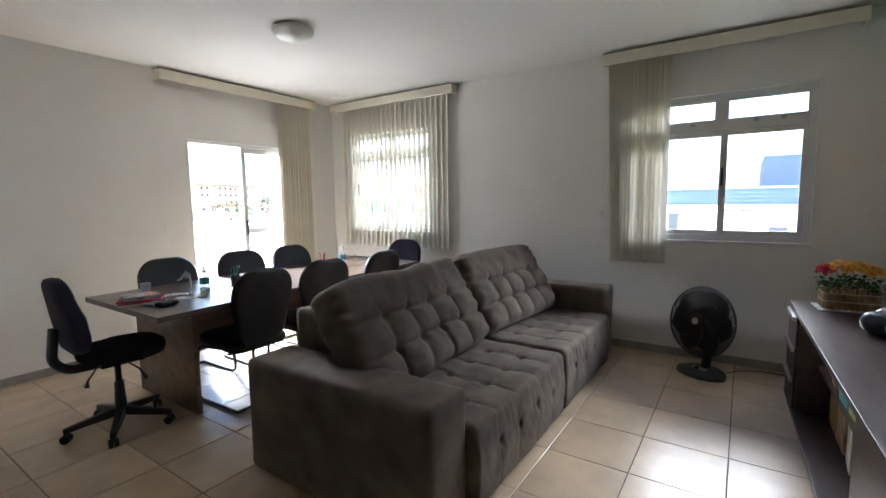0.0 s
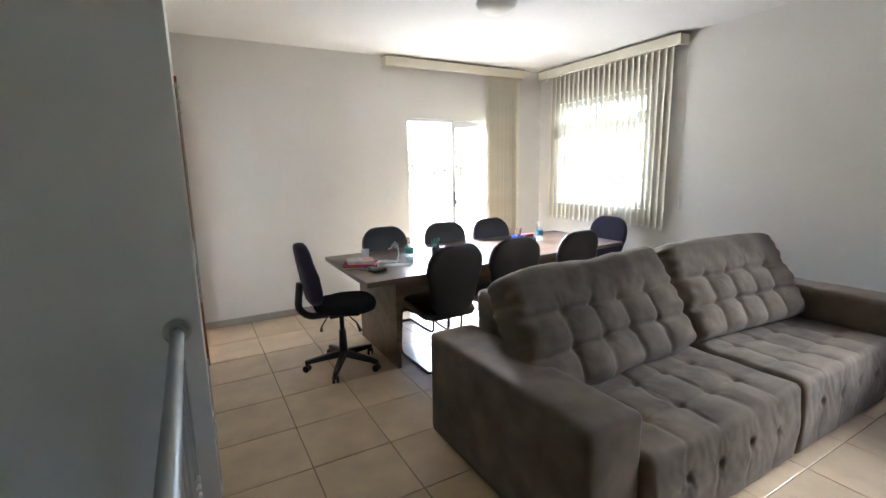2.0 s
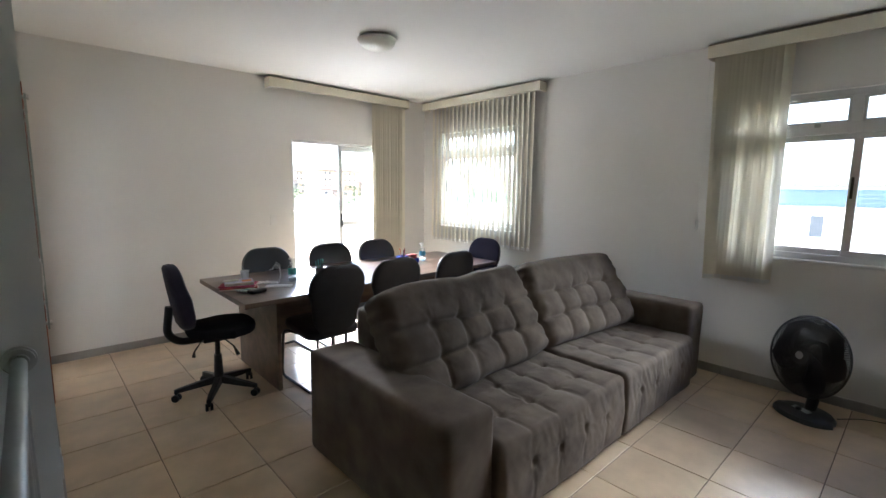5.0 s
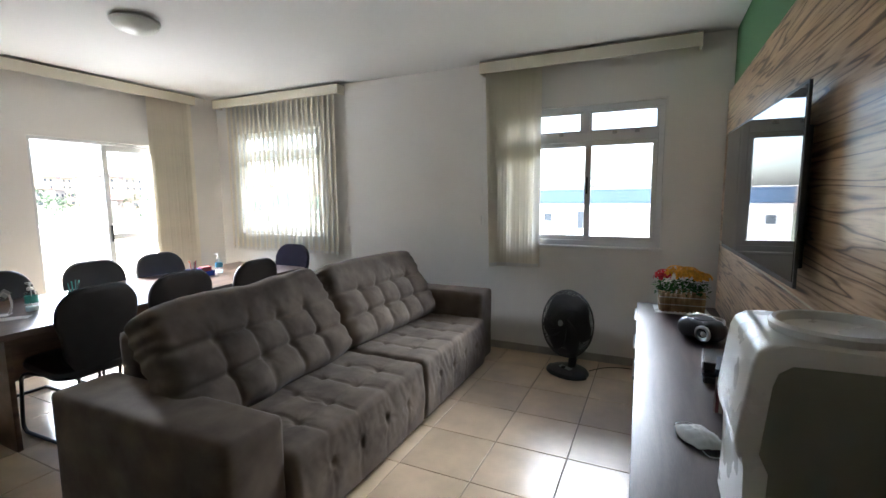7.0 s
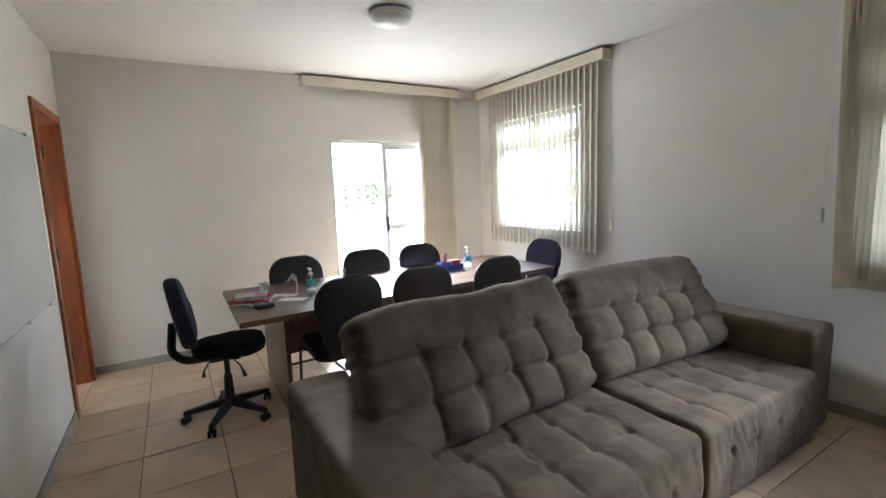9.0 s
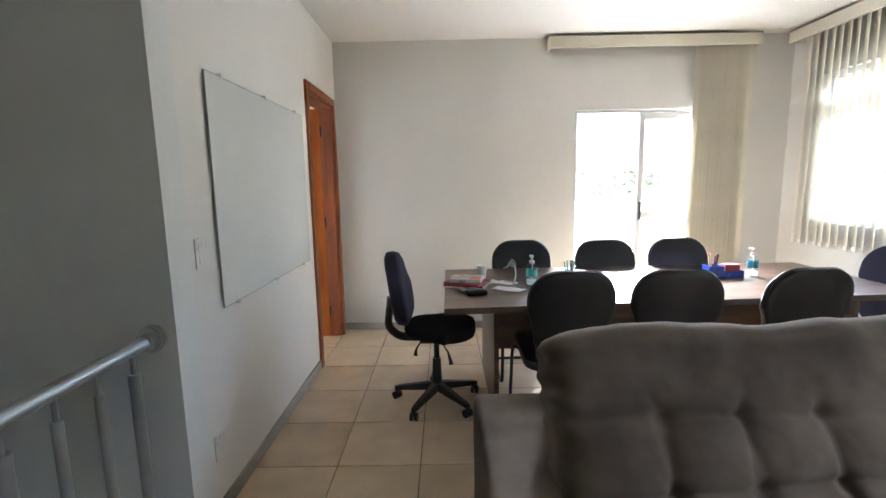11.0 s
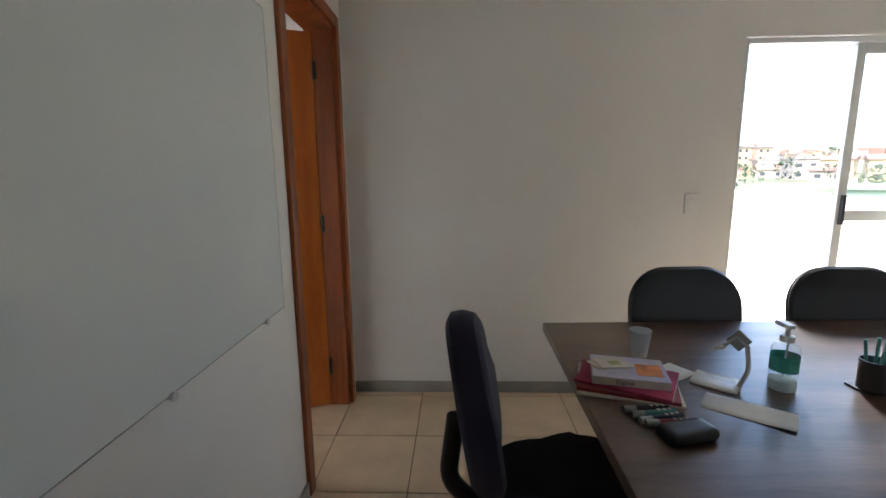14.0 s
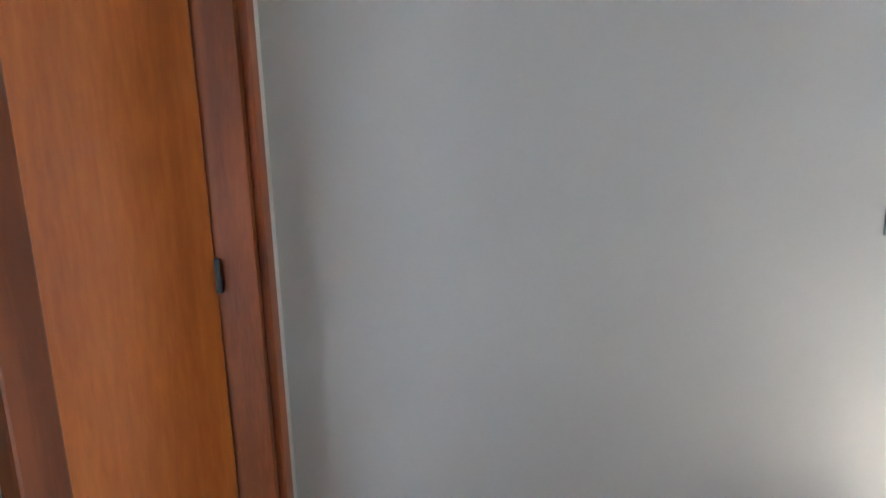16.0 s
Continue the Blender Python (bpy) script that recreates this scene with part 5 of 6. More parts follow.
# ---- things on the meeting table ----
TZ = 0.75


def sanitizer(at, label, col):
    s = thing("pump_bottle", at, label, "pump bottle", "hand gel bottles")
    s.scale = (0.95, 0.95, 0.93)
    bm = bmesh.new()
    lathe(bm, [(0.034, 0.0), (0.036, 0.006), (0.036, 0.126), (0.032, 0.136), (0.016, 0.142), (0.015, 0.150)], 24)
    o = finish("bottle", bm, M["clear"], s, smooth=True)
    bm = bmesh.new()
    lathe(bm, [(0.0325, 0.003), (0.0345, 0.008), (0.0345, 0.034)], 24)
    finish("gel", bm, M["clear_gel"], s, "pale clear gel at the bottom", smooth=True)
    bm = bmesh.new()
    tube(bm, [(0, 0, 0.035), (0.004, 0, 0.15)], 0.003, 8)
    finish("dip_tube", bm, M["clear_gel"], s, "thin dip tube", smooth=True)
    bm = bmesh.new()
    lathe(bm, [(0.0364, 0.062), (0.0364, 0.110)], 24, close_top=False, close_bottom=False)
    finish("bottle_label", bm, col, s, "green paper band", smooth=True)
    bm = bmesh.new()
    lathe(bm, [(0.018, 0.1505), (0.018, 0.168), (0.007, 0.170), (0.006, 0.190)], 18)
    box(bm, -0.010, 0.010, -0.012, 0.042, 0.1902, 0.202)
    finish("pump_head", bm, M["white_plastic"], s, "white pump head", smooth=True)


sanitizer((1.54, -1.42, TZ), "clear hand gel pump bottle with a green band", M["green_band"])
sanitizer((3.06, -1.27, TZ), "clear hand gel pump bottle with a blue-green band", M["blue_band"])

cup = thing("plastic_cup", (1.24, -1.19, TZ), "translucent white plastic cup on the meeting table", "cup")
bm = bmesh.new()
lathe(bm, [(0.023, 0.001), (0.024, 0.0), (0.034, 0.084), (0.036, 0.088), (0.0345, 0.088), (0.0325, 0.084), (0.0225, 0.004)], 28, close_top=False)
finish("cup_wall", bm, M["cup"], cup, smooth=True)

books = [(0.0, 0.27, 0.21, 0.006, "cream_paper", -16, "flat cream notebook at the bottom of the pile"), (0.0065, 0.26, 0.20, 0.010, "red_paper", -20, "red spiral notebook in the pile"), (0.017, 0.25, 0.19, 0.009, "magenta_cloth", -30, "pink-red book in the pile"),
         (0.0265, 0.20, 0.15, 0.024, "game_box", -13, "printed card box with a word on its side")]
for z, w, d, h, mt, tn, lab in books:
    b = thing("book", (1.125, -1.395, TZ + z), lab, "book", "books piled on the meeting table", tn)
    boxed("cover", (-w / 2, w / 2, -d / 2, d / 2, 0, h), M[mt], b, bevel=0.0015)
    if mt != "game_box":
        boxed("page_block", (-w / 2 + 0.004, w / 2 + 0.001, -d / 2 + 0.004, d / 2 - 0.004, 0.002, h - 0.002), M["cream_paper"], b, "cream page edges")
    else:
        boxed("side_print", (-w / 2 + 0.002, w / 2 - 0.002, -d / 2 - 0.0006, -d / 2 + 0.0004, 0.002, h - 0.002), M["cream_paper"], b, "pale printed side")
        cu = bpy.data.curves.new("word", "FONT")
        cu.body, cu.size, cu.extrude, cu.align_x = "English", 0.017, 0.0003, "CENTER"
        cu.materials.append(M["black_plastic"])
        word = new("word", cu)
        dg = bpy.context.evaluated_depsgraph_get()
        me = bpy.data.meshes.new_from_object(word.evaluated_get(dg))
        bpy.data.objects.remove(word)
        wo = new("word", me)
        wo.parent = b
        wo.matrix_basis = pose(-0.015, -d / 2 - 0.0012, 0.006, 90, 0, 0)
        wo["label"] = "black printed word"
        boxed("picture", (0.02, w / 2 - 0.012, -0.045, 0.03, h, h + 0.0006), M["orange_paper"], b, "blurred orange picture")
for k, (dx, dy, tn) in enumerate(((-0.03, 0.02, 20), (-0.02, 0.015, -6), (-0.012, 0.01, 8))):
    cd = thing("card", (1.10 + dx, -1.39 + dy, TZ + 0.0515 + k * 0.0022), "pale printed playing card on the card box", "card", "cards on the box", tn)
    boxed("card_sheet", (-0.045, 0.045, -0.03, 0.03, 0, 0.002), M["cream_paper"], cd, bevel=0.0005)
    if k == 2:
        boxed("print", (-0.012, 0.018, -0.014, 0.012, 0.002, 0.0024), M["olive"], cd, "green printed patch")

for (x, y, t, w, d) in ((1.375, -1.54, -38, 0.20, 0.10), (1.27, -1.33, 30, 0.14, 0.09)):
    p = thing("paper_sheet", (x, y, TZ), "loose white paper sheet on the meeting table", "paper", "loose papers", t)
    vs = [(-w / 2 + w * i / 8, -d / 2 + d * j / 4, 0.001 + 0.004 * (i / 8) ** 2 + 0.001 * math.sin(i + j)) for i in range(9) for j in range(5)]
    fs = [(i * 5 + j, i * 5 + j + 5, i * 5 + j + 6, i * 5 + j + 1) for i in range(8) for j in range(4)]
    o = from_arrays("sheet", vs, fs, M["paper"], p)
    o.modifiers.new("thick", "SOLIDIFY").thickness = 0.0005

hold = thing("phone_stand", (1.395, -1.40, TZ), "white folding phone stand with a flat base plate", "phone stand", "", -40)
v, f = soft_box((0.12, 0.10, 0.010), 0.005, 0.02)
from_arrays("stand_base", v, f, M["white_plastic"], hold, at=(-0.02, 0, 0.0052))
bm = bmesh.new()
tube(bm, smooth_path([(0.035, 0, 0.008), (0.055, 0, 0.06), (0.045, 0, 0.13)], 0.04), 0.006, 10)
finish("stand_arm", bm, M["white_plastic"], hold, "bent white arm", smooth=True)
bm = bmesh.new()
tube(bm, [(0.045, 0, 0.128), (0.02, 0, 0.150), (-0.01, 0.0, 0.118)], 0.006, 10)
finish("stand_joint", bm, M["steel"], hold, "silver joint", smooth=True)
boxed("grip_pad", (-0.022, 0.022, -0.004, 0.004, -0.016, 0.03), M["grey_plastic"], hold, "grey grip pad", bevel=0.003, at=pose(0.02, 0, 0.135, 0, 40, 0))
boxed("clamp", (-0.03, 0.0, -0.012, 0.012, -0.004, 0.004), M["white_plastic"], hold, "small white clamp", bevel=0.002, at=pose(-0.005, 0, 0.115, 0, -20, 0))

for (x, y, t, w, d, h, lab) in ((1.165, -1.655, 16, 0.13, 0.07, 0.028, "black spectacle case on the meeting table"),):
    g = thing("spectacle_case", (x, y, TZ), lab, "case", "", t)
    v, f = soft_box((w, d, h), 0.013, 0.012)
    from_arrays("case_body", v, f, M["black_vinyl"], g, at=(0, 0, h / 2))
for k, (ink, word) in enumerate((("black_plastic", "black"), ("teal_cloth", "green-blue"), ("navy_paper", "dark blue"), ("red_paper", "red"))):
    g = thing("marker_pen", (1.125 + 0.010 * k, -1.545 - 0.021 * k, TZ + 0.009), word + " whiteboard marker with a pale cap on the meeting table", "pen", "marker pens", 4 + 5 * (k % 3))
    bm = bmesh.new()
    tube(bm, [(-0.034, 0, 0), (0.045, 0, 0)], 0.0085, 12)
    tube(bm, [(0.045, 0, 0), (0.052, 0, 0)], 0.006, 12)
    finish("barrel", bm, M[ink], g, smooth=True)
    bm = bmesh.new()
    tube(bm, [(-0.066, 0, 0), (-0.0345, 0, 0)], 0.009, 12)
    finish("pen_cap", bm, M["grey_plastic"], g, "pale grey pen cap", smooth=True)
    for x in (0.005, 0.02, 0.034):
        bm = bmesh.new()
        box(bm, x - 0.004, x + 0.004, -0.004, 0.004, 0.0082, 0.0092)
        finish("print", bm, M["cream_paper"], g, "white printed mark")

hp = thing("pen_holder", (1.84, -1.42, TZ), "dark plastic desk organiser holding pens and red note pads", "pen holder", "", 3)
bm = bmesh.new()
box(bm, -0.10, 0.12, -0.04, 0.04, 0, 0.006)
finish("tray", bm, M["black_plastic"], hp, bevel=0.002)
bm = bmesh.new()
lathe(bm, [(0.034, 0.007), (0.036, 0.088), (0.033, 0.088), (0.031, 0.012)], 20, (-0.06, 0), close_top=False)
finish("pen_pot", bm, M["grey_dark"], hp, "dark round pen pot", smooth=True)
boxed("note_block", (-0.02, 0.05, -0.025, 0.03, 0.007, 0.075), M["cream_paper"], hp, "stack of pale note paper", bevel=0.002, at=pose(0, 0, 0, 0, 0, 4))
boxed("pad_cover", (-0.022, 0.052, -0.027, 0.032, 0.0755, 0.082), M["red_paper"], hp, "red cover", bevel=0.002, at=pose(0, 0, 0, 0, 0, 4))
boxed("clip_pot", (0.07, 0.11, -0.02, 0.02, 0.007, 0.045), M["black_plastic"], hp, "small dark clip pot", bevel=0.004)


def pens(parent, cx_, cy_, z0, n, seed, mats):
    rp = random.Random(seed)
    for k in range(n):
        a = rp.uniform(0, 6.28)
        bx_, by_ = cx_ + 0.012 * math.cos(a), cy_ + 0.012 * math.sin(a)
        tx, ty = cx_ + 0.032 * math.cos(a), cy_ + 0.032 * math.sin(a)
        bm = bmesh.new()
        tube(bm, [(bx_, by_, z0), (tx, ty, z0 + rp.uniform(0.125, 0.155))], 0.004, 8)
        finish("pen", bm, M[mats[k % len(mats)]], parent, "upright pen", smooth=True)


pens(hp, -0.06, 0, 0.013, 7, 5, ["green_band", "black_plastic", "teal_cloth", "grey_plastic"])
ho = thing("desk_organiser", (2.86, -1.27, TZ), "blue plastic desk organiser full of pens and note paper", "desk organiser", "", -6)
for d in ((-0.11, 0.11, -0.05, 0.05, 0, 0.005), (-0.11, -0.106, -0.05, 0.05, 0.005, 0.075), (-0.02, -0.016, -0.05, 0.05, 0.005, 0.075), (-0.106, -0.02, 0.046, 0.05, 0.005, 0.075), (-0.106, -0.02, -0.05, -0.046, 0.005, 0.075),
          (-0.016, 0.106, -0.05, -0.046, 0.005, 0.045), (-0.016, 0.106, 0.046, 0.05, 0.005, 0.045), (0.106, 0.11, -0.05, 0.05, 0.005, 0.045)):
    boxed("base_plate" if d[5] < 0.01 else "side_wall", d, M["blue_plastic"], ho)
pens(ho, -0.065, 0, 0.006, 8, 6, ["red_paper", "white_plastic", "navy_paper", "orange_paper"])
boxed("note_block", (0.0, 0.09, -0.035, 0.035, 0.0055, 0.085), M["red_paper"], ho, "red and white note block", bevel=0.002)
tape = thing("adhesive_tape", (2.69, -1.33, TZ), "yellow-green roll of adhesive tape", "tape")
bm = bmesh.new()
lathe(bm, [(0.028, 0), (0.045, 0), (0.045, 0.022), (0.028, 0.022), (0.028, 0)], 28, close_top=False, close_bottom=False)
finish("roll", bm, M["lime"], tape, smooth=True)

# ---- lamps that stand in for the sky's light, outside above the openings ----
def sky_lamp(name, eye, target, w, h, power):
    l = new(name, bpy.data.lights.new(name, "AREA"))
    l.data.shape, l.data.size, l.data.size_y, l.data.energy = "RECTANGLE", w, h, power
    l.data.color = (0.97, 0.98, 0.98)
    l.matrix_world = look(eye, target)


sky_lamp("sky_lamp_east", (XB + 7.0, -6.0, 5.8), (XB, -3.6, 1.6), 12.0, 2.6, LAMP * 1.45)
sky_lamp("sky_lamp_balcony", (3.2, 6.6, 5.1), (2.6, 0.0, 1.0), 4.5, 2.8, LAMP * 4.0)

# ---- outside ----
terrace = tagged(boxed("terrace_floor", (-0.2, 5.07, DEEP, 4.45, -0.20, -0.03), M["terrace"]), kind="structure")
bm = bmesh.new()
box(bm, 4.92, 5.07, DEEP, 4.45, -0.03, 0.98)
box(bm, -0.2, 4.92, 4.30, 4.45, -0.03, 0.98)
tagged(finish("terrace_parapet", bm, M["outer_cream"], bevel=0.004, seg=1), kind="structure")
bm = bmesh.new()
box(bm, 4.89, 5.10, DEEP, 4.48, 0.981, 1.02)
box(bm, -0.2, 4.889, 4.27, 4.48, 0.981, 1.02)
tagged(finish("parapet_coping", bm, M["outer_white"], bevel=0.005, seg=1), kind="structure")
tagged(boxed("own_building", (-1.6, XB + DEEP, YC - DEEP, DEEP, -9.0, -2.76), M["outer_white"]), kind="structure")
tagged(boxed("own_building_band", (XB + 0.001, XB + DEEP, YC - DEEP, DEEP, -2.76, -0.051), M["outer_white"]), kind="structure")


def hill(x, y):
    d = math.hypot(x, y)
    t = min(1, max(0, (d - 45) / 650))
    side = min(1.0, max(0.0, (math.degrees(math.atan2(y, x)) - 8) / 26))
    return -9.0 + (8.0 + 16.5 * side) * t ** 0.85 + 3.0 * noise.noise(Vector((x * 0.008, y * 0.008, 0)))


# one ground sheet that rises towards the far hills
rings = [0, 20, 40, 60, 80, 110, 150, 200, 260, 340, 440, 560, 700, 1100, 3000]
vs, fs, N = [], [], 72
for r in rings:
    for k in range(N):
        a = 2 * math.pi * k / N
        x, y = r * math.cos(a), r * math.sin(a)
        vs.append((x, y, -9.0 if r < 45 else (hill(x, y) if r <= 700 else hill(x * 700 / r, y * 700 / r) - (r - 700) * 0.03)))
for i in range(len(rings) - 1):
    for k in range(N):
        j = (k + 1) % N
        fs.append((i * N + k, (i + 1) * N + k, (i + 1) * N + j, i * N + j))
g = from_arrays("ground", vs, fs, material("dry_grass_ground", (0.16, 0.17, 0.10), rough=0.9, vary=0.25, scale=0.05, fine=0.6, bump=0.0))
tagged(g, kind="structure")

# the neighbouring building with a band of blue tiles
nb = thing("apartment_building", (20, -8, -9), "white apartment building with a blue tiled band below its roof", "building")
boxed("wall", (-4, 6, -7.2, 6.85, 0, 10.17), M["outer_white"], nb, bevel=0.01)
band = boxed("blue_band", (-4.02, 6.02, -7.22, 6.87, 10.18, 10.66), M["pale_grout"], nb, "pale bed of the blue tile band")
boxed("roof_edge", (-4.05, 6.05, -7.25, 6.90, 10.661, 10.69), M["outer_white"], nb)
for (y0, y1, z0, z1) in ((6.15, 6.48, 9.53, 9.87), (5.0, 5.35, 9.30, 9.95), (2.2, 2.7, 9.1, 9.55), (-1.0, 0.2, 8.9, 9.75)):
    w = boxed("window", (-4.03, -4.002, y0, y1, z0, z1), M["alu"], nb, "small aluminium window", bevel=0.005)
    boxed("pane", (-4.036, -4.031, y0 + 0.03, y1 - 0.03, z0 + 0.03, z1 - 0.03), M["far_glass"], w, "dark pane")
for y in (3.1, 3.55):
    boxed("vent_slot", (-4.02, -4.002, y, y + 0.3, 9.98, 10.03), M["far_glass"], nb, "narrow vent slot")
tile = bpy.data.meshes.new("tile")
b = bmesh.new()
box(b, -0.008, 0.0, -0.055, 0.055, -0.048, 0.048)
b.to_mesh(tile)
b.free()
tile.materials.append(M["blue_tile"])
vs, fs = [], []
k = 0
for i in range(75):
    for j in range(4):
        y, z = 6.80 - i * 0.12, 10.235 + j * 0.115
        if k < 300:
            o = new("tile", tile)
            o.parent = band
            o.location = (-4.0205, y, z)
        k += 1
bm = bmesh.new()
for i in range(75, 116):
    for j in range(4):
        y, z = 6.80 - i * 0.12, 10.235 + j * 0.115
        box(bm, -4.0285, -4.0205, y - 0.055, y + 0.055, z - 0.048, z + 0.048)
tagged(finish("far_tiles", bm, M["blue_tile"], band, "blue glazed tiles"), kind="stuff")
for y in (4.9, 5.9):
    an = thing("roof_antenna", (17.2, -8 + y, 1.69), "thin grey dish antenna on the neighbouring roof", "antenna", "antennas")
    bm = bmesh.new()
    tube(bm, [(0, 0, 0), (0, 0, 0.25)], 0.015, 6)
    finish("mast", bm, M["grey_plastic"], an)
    bm = bmesh.new()
    lathe(bm, [(0.01, 0.0), (0.09, 0.015), (0.15, 0.05), (0.145, 0.055), (0.01, 0.012)], 16)
    finish("dish", bm, M["grey_plastic"], an, smooth=True, at=pose(0, 0, 0.25, 0, -60, 0))

tw = thing("water_tower_block", (34, -9.5, -9), "dark blue rooftop block of a tall building", "building")
boxed("wall", (-4, 4, -5, 4.0, 0, 12.6), M["blue_wall"], tw, bevel=0.02)
for j in range(14):
    boxed("wall_joint", (-4.02, -4.002, -5, 4.0, 7 + j * 0.4, 7.02 + j * 0.4), M["pale_grout"], tw, "pale joint line")
ch = thing("roof_chimney", (27, -8.2, 1.6), "white rooftop vent pipe with a box at its foot", "vent")
boxed("pipe", (-0.25, 0.25, -0.3, 0.2, 0.0, 1.15), M["outer_white"], ch, bevel=0.03)
boxed("base", (-0.6, 0.6, -0.7, 1.2, -10.6, 0.32), M["outer_white"], ch, bevel=0.03)
boxed("pipe_collar", (-0.35, 0.35, -0.42, 0.32, 0.45, 0.55), M["outer_white"], ch, bevel=0.02)

hut = thing("green_outbuilding", (13.6, 13.0, -9), "pale green flat-roofed building with two short white posts", "building", "", -40)
boxed("wall", (0, 9, 0.0, 4.4, 0, 9.60), M["green_wall"], hut, bevel=0.02)
boxed("roof", (-0.12, 9.12, -0.12, 4.5, 9.601, 9.71), M["green_wall"], hut, "pale green roof slab", bevel=0.02)
for x in (0.30, 0.53):
    bm = bmesh.new()
    tube(bm, [(x, 0.1, 9.70), (x, 0.1, 9.98)], 0.022, 8)
    finish("post", bm, M["outer_white"], hut, "short white post")
lowwall = tagged(boxed("garden_wall", (8.0, 8.2, -3.0, 7.0, -9, 0.55), M["outer_white"]), kind="structure")


def tree(name, at, h, crown_r, seed, label):
    rt = random.Random(seed)
    t = thing(name, at, label, "tree", "trees behind the terrace")
    bm = bmesh.new()
    tube(bm, [(0, 0, 0), (0.1, 0.05, h * 0.3), (0.0, 0.15, h * 0.55), (0.1, 0.0, h * 0.75)], [0.28, 0.22, 0.15, 0.08], 8)
    ends = []
    for k in range(9):
        a, z = rt.uniform(0, 6.28), h * rt.uniform(0.35, 0.6)
        e = (crown_r * 0.65 * math.cos(a), crown_r * 0.65 * math.sin(a), h * rt.uniform(0.65, 0.88))
        tube(bm, [(0.03, 0.08, z), (e[0] * 0.5, e[1] * 0.5, (z + e[2]) / 2 + 0.2), e], [0.10, 0.07, 0.03], 6)
    finish("trunk", bm, M["bark"], t, smooth=True)
    blobs = []
    for k in range(26):
        a, r, z = rt.uniform(0, 6.28), crown_r * math.sqrt(rt.uniform(0, 1)) * 0.8, rt.uniform(0.50, 0.92)
        blobs.append((r * math.cos(a), r * math.sin(a), h * z * (1 - 0.12 * (r / crown_r) ** 2), crown_r * rt.uniform(0.22, 0.42)))
    vs, fs = [], []
    for bx_, by_, bz_, br in blobs:
        for k in range(420):
            u, a = rt.uniform(-1, 1), rt.uniform(0, 6.283)
            q = math.sqrt(1 - u * u)
            rr = br * rt.uniform(0.6, 1.08)
            p = Vector((bx_ + rr * q * math.cos(a), by_ + rr * q * math.sin(a), bz_ + rr * 0.8 * u))
            d = Vector((rt.uniform(-1, 1), rt.uniform(-1, 1), rt.uniform(-0.6, 0.4))).normalized()
            s = d.orthogonal().normalized() * rt.uniform(0.05, 0.09)
            L = rt.uniform(0.12, 0.22)
            i = len(vs)
            vs += [p, p + d * L * 0.5 + s, p + d * L, p + d * L * 0.5 - s]
            fs.append((i, i + 1, i + 2, i + 3))
    o = from_arrays("crown", vs, fs, M["crown"], t, "dense green leaf crown", smooth=False)
    tagged(o, kind="stuff")


tree("tree", (21.2, 17.5, -9), 11.2, 3.6, 1, "broad green leafy tree behind the outbuilding")
tree("tree", (24.0, 13.6, -9), 11.0, 3.8, 2, "broad green leafy tree behind the outbuilding")
tree("tree", (26.5, 20.0, -9), 11.7, 3.6, 3, "broad green leafy tree behind the outbuilding")
tree("tree", (26.5, 10.0, -9), 10.9, 3.6, 4, "broad green leafy tree behind the outbuilding")
tree("tree", (20.8, 19.6, -9), 10.0, 2.6, 5, "smaller green leafy tree below the terrace")


# houses on the far slope
rc = random.Random(99)
protos = []
for k in range(8):
    w, d, h = rc.uniform(6, 11), rc.uniform(6, 10), rc.choice((3.0, 5.8, 6.2))
    wallm = M[("house_a", "house_b", "house_a", "house_c", "house_a", "house_b", "house_a", "house_a")[k]]
    roofm = M[("roof_red", "roof_red", "roof_grey", "roof_red", "roof_red", "roof_grey", "roof_red", "roof_grey")[k]]
    words = ("white", "bare brick", "white", "ochre", "white", "bare brick", "white", "white")[k] + " house with a " + ("clay tile", "clay tile", "flat grey", "clay tile", "clay tile", "flat grey", "clay tile", "flat grey")[k] + " roof"
    protos.append((w, d, h, wallm, roofm, words))
HG = "houses on the far slope"


def house(k, at, turn):
    w, d, h, wallm, roofm, words = protos[k]
    t = thing("house", at, words, "house", HG, turn)
    boxed("wall", (-w / 2, w / 2, -d / 2, d / 2, -6, h), wallm, t)
    bm = bmesh.new()
    if roofm is M["roof_red"]:
        e, r = 0.5, 1.5
        A_ = [bm.verts.new(p) for p in ((-w / 2 - e, -d / 2 - e, h), (w / 2 + e, -d / 2 - e, h), (w / 2 + e, d / 2 + e, h), (-w / 2 - e, d / 2 + e, h), (-w / 2 - e, 0, h + r), (w / 2 + e, 0, h + r))]
        for f_ in ((0, 1, 5, 4), (2, 3, 4, 5), (0, 4, 3), (1, 2, 5), (0, 3, 2, 1)):
            bm.faces.new([A_[i] for i in f_])
    else:
        box(bm, -w / 2 - 0.3, w / 2 + 0.3, -d / 2 - 0.3, d / 2 + 0.3, h, h + 0.25)
        box(bm, -0.8, 0.8, -0.8, 0.8, h + 0.25, h + 1.6)
    finish("roof", bm, roofm, t)
    for z in ((1.0,) if h < 4 else (1.0, 3.8)):
        for x in (-w * 0.28, w * 0.25):
            for s in (-1, 1):
                boxed("window", (x - 0.7, x + 0.7, s * d / 2 - 0.04, s * d / 2 + 0.04, z, z + 1.1), M["far_glass"], t, "dark window")
        for s in (-1, 1):
            boxed("window", (s * w / 2 - 0.04, s * w / 2 + 0.04, -0.7, 0.7, z, z + 1.1), M["far_glass"], t, "dark window")
    return t


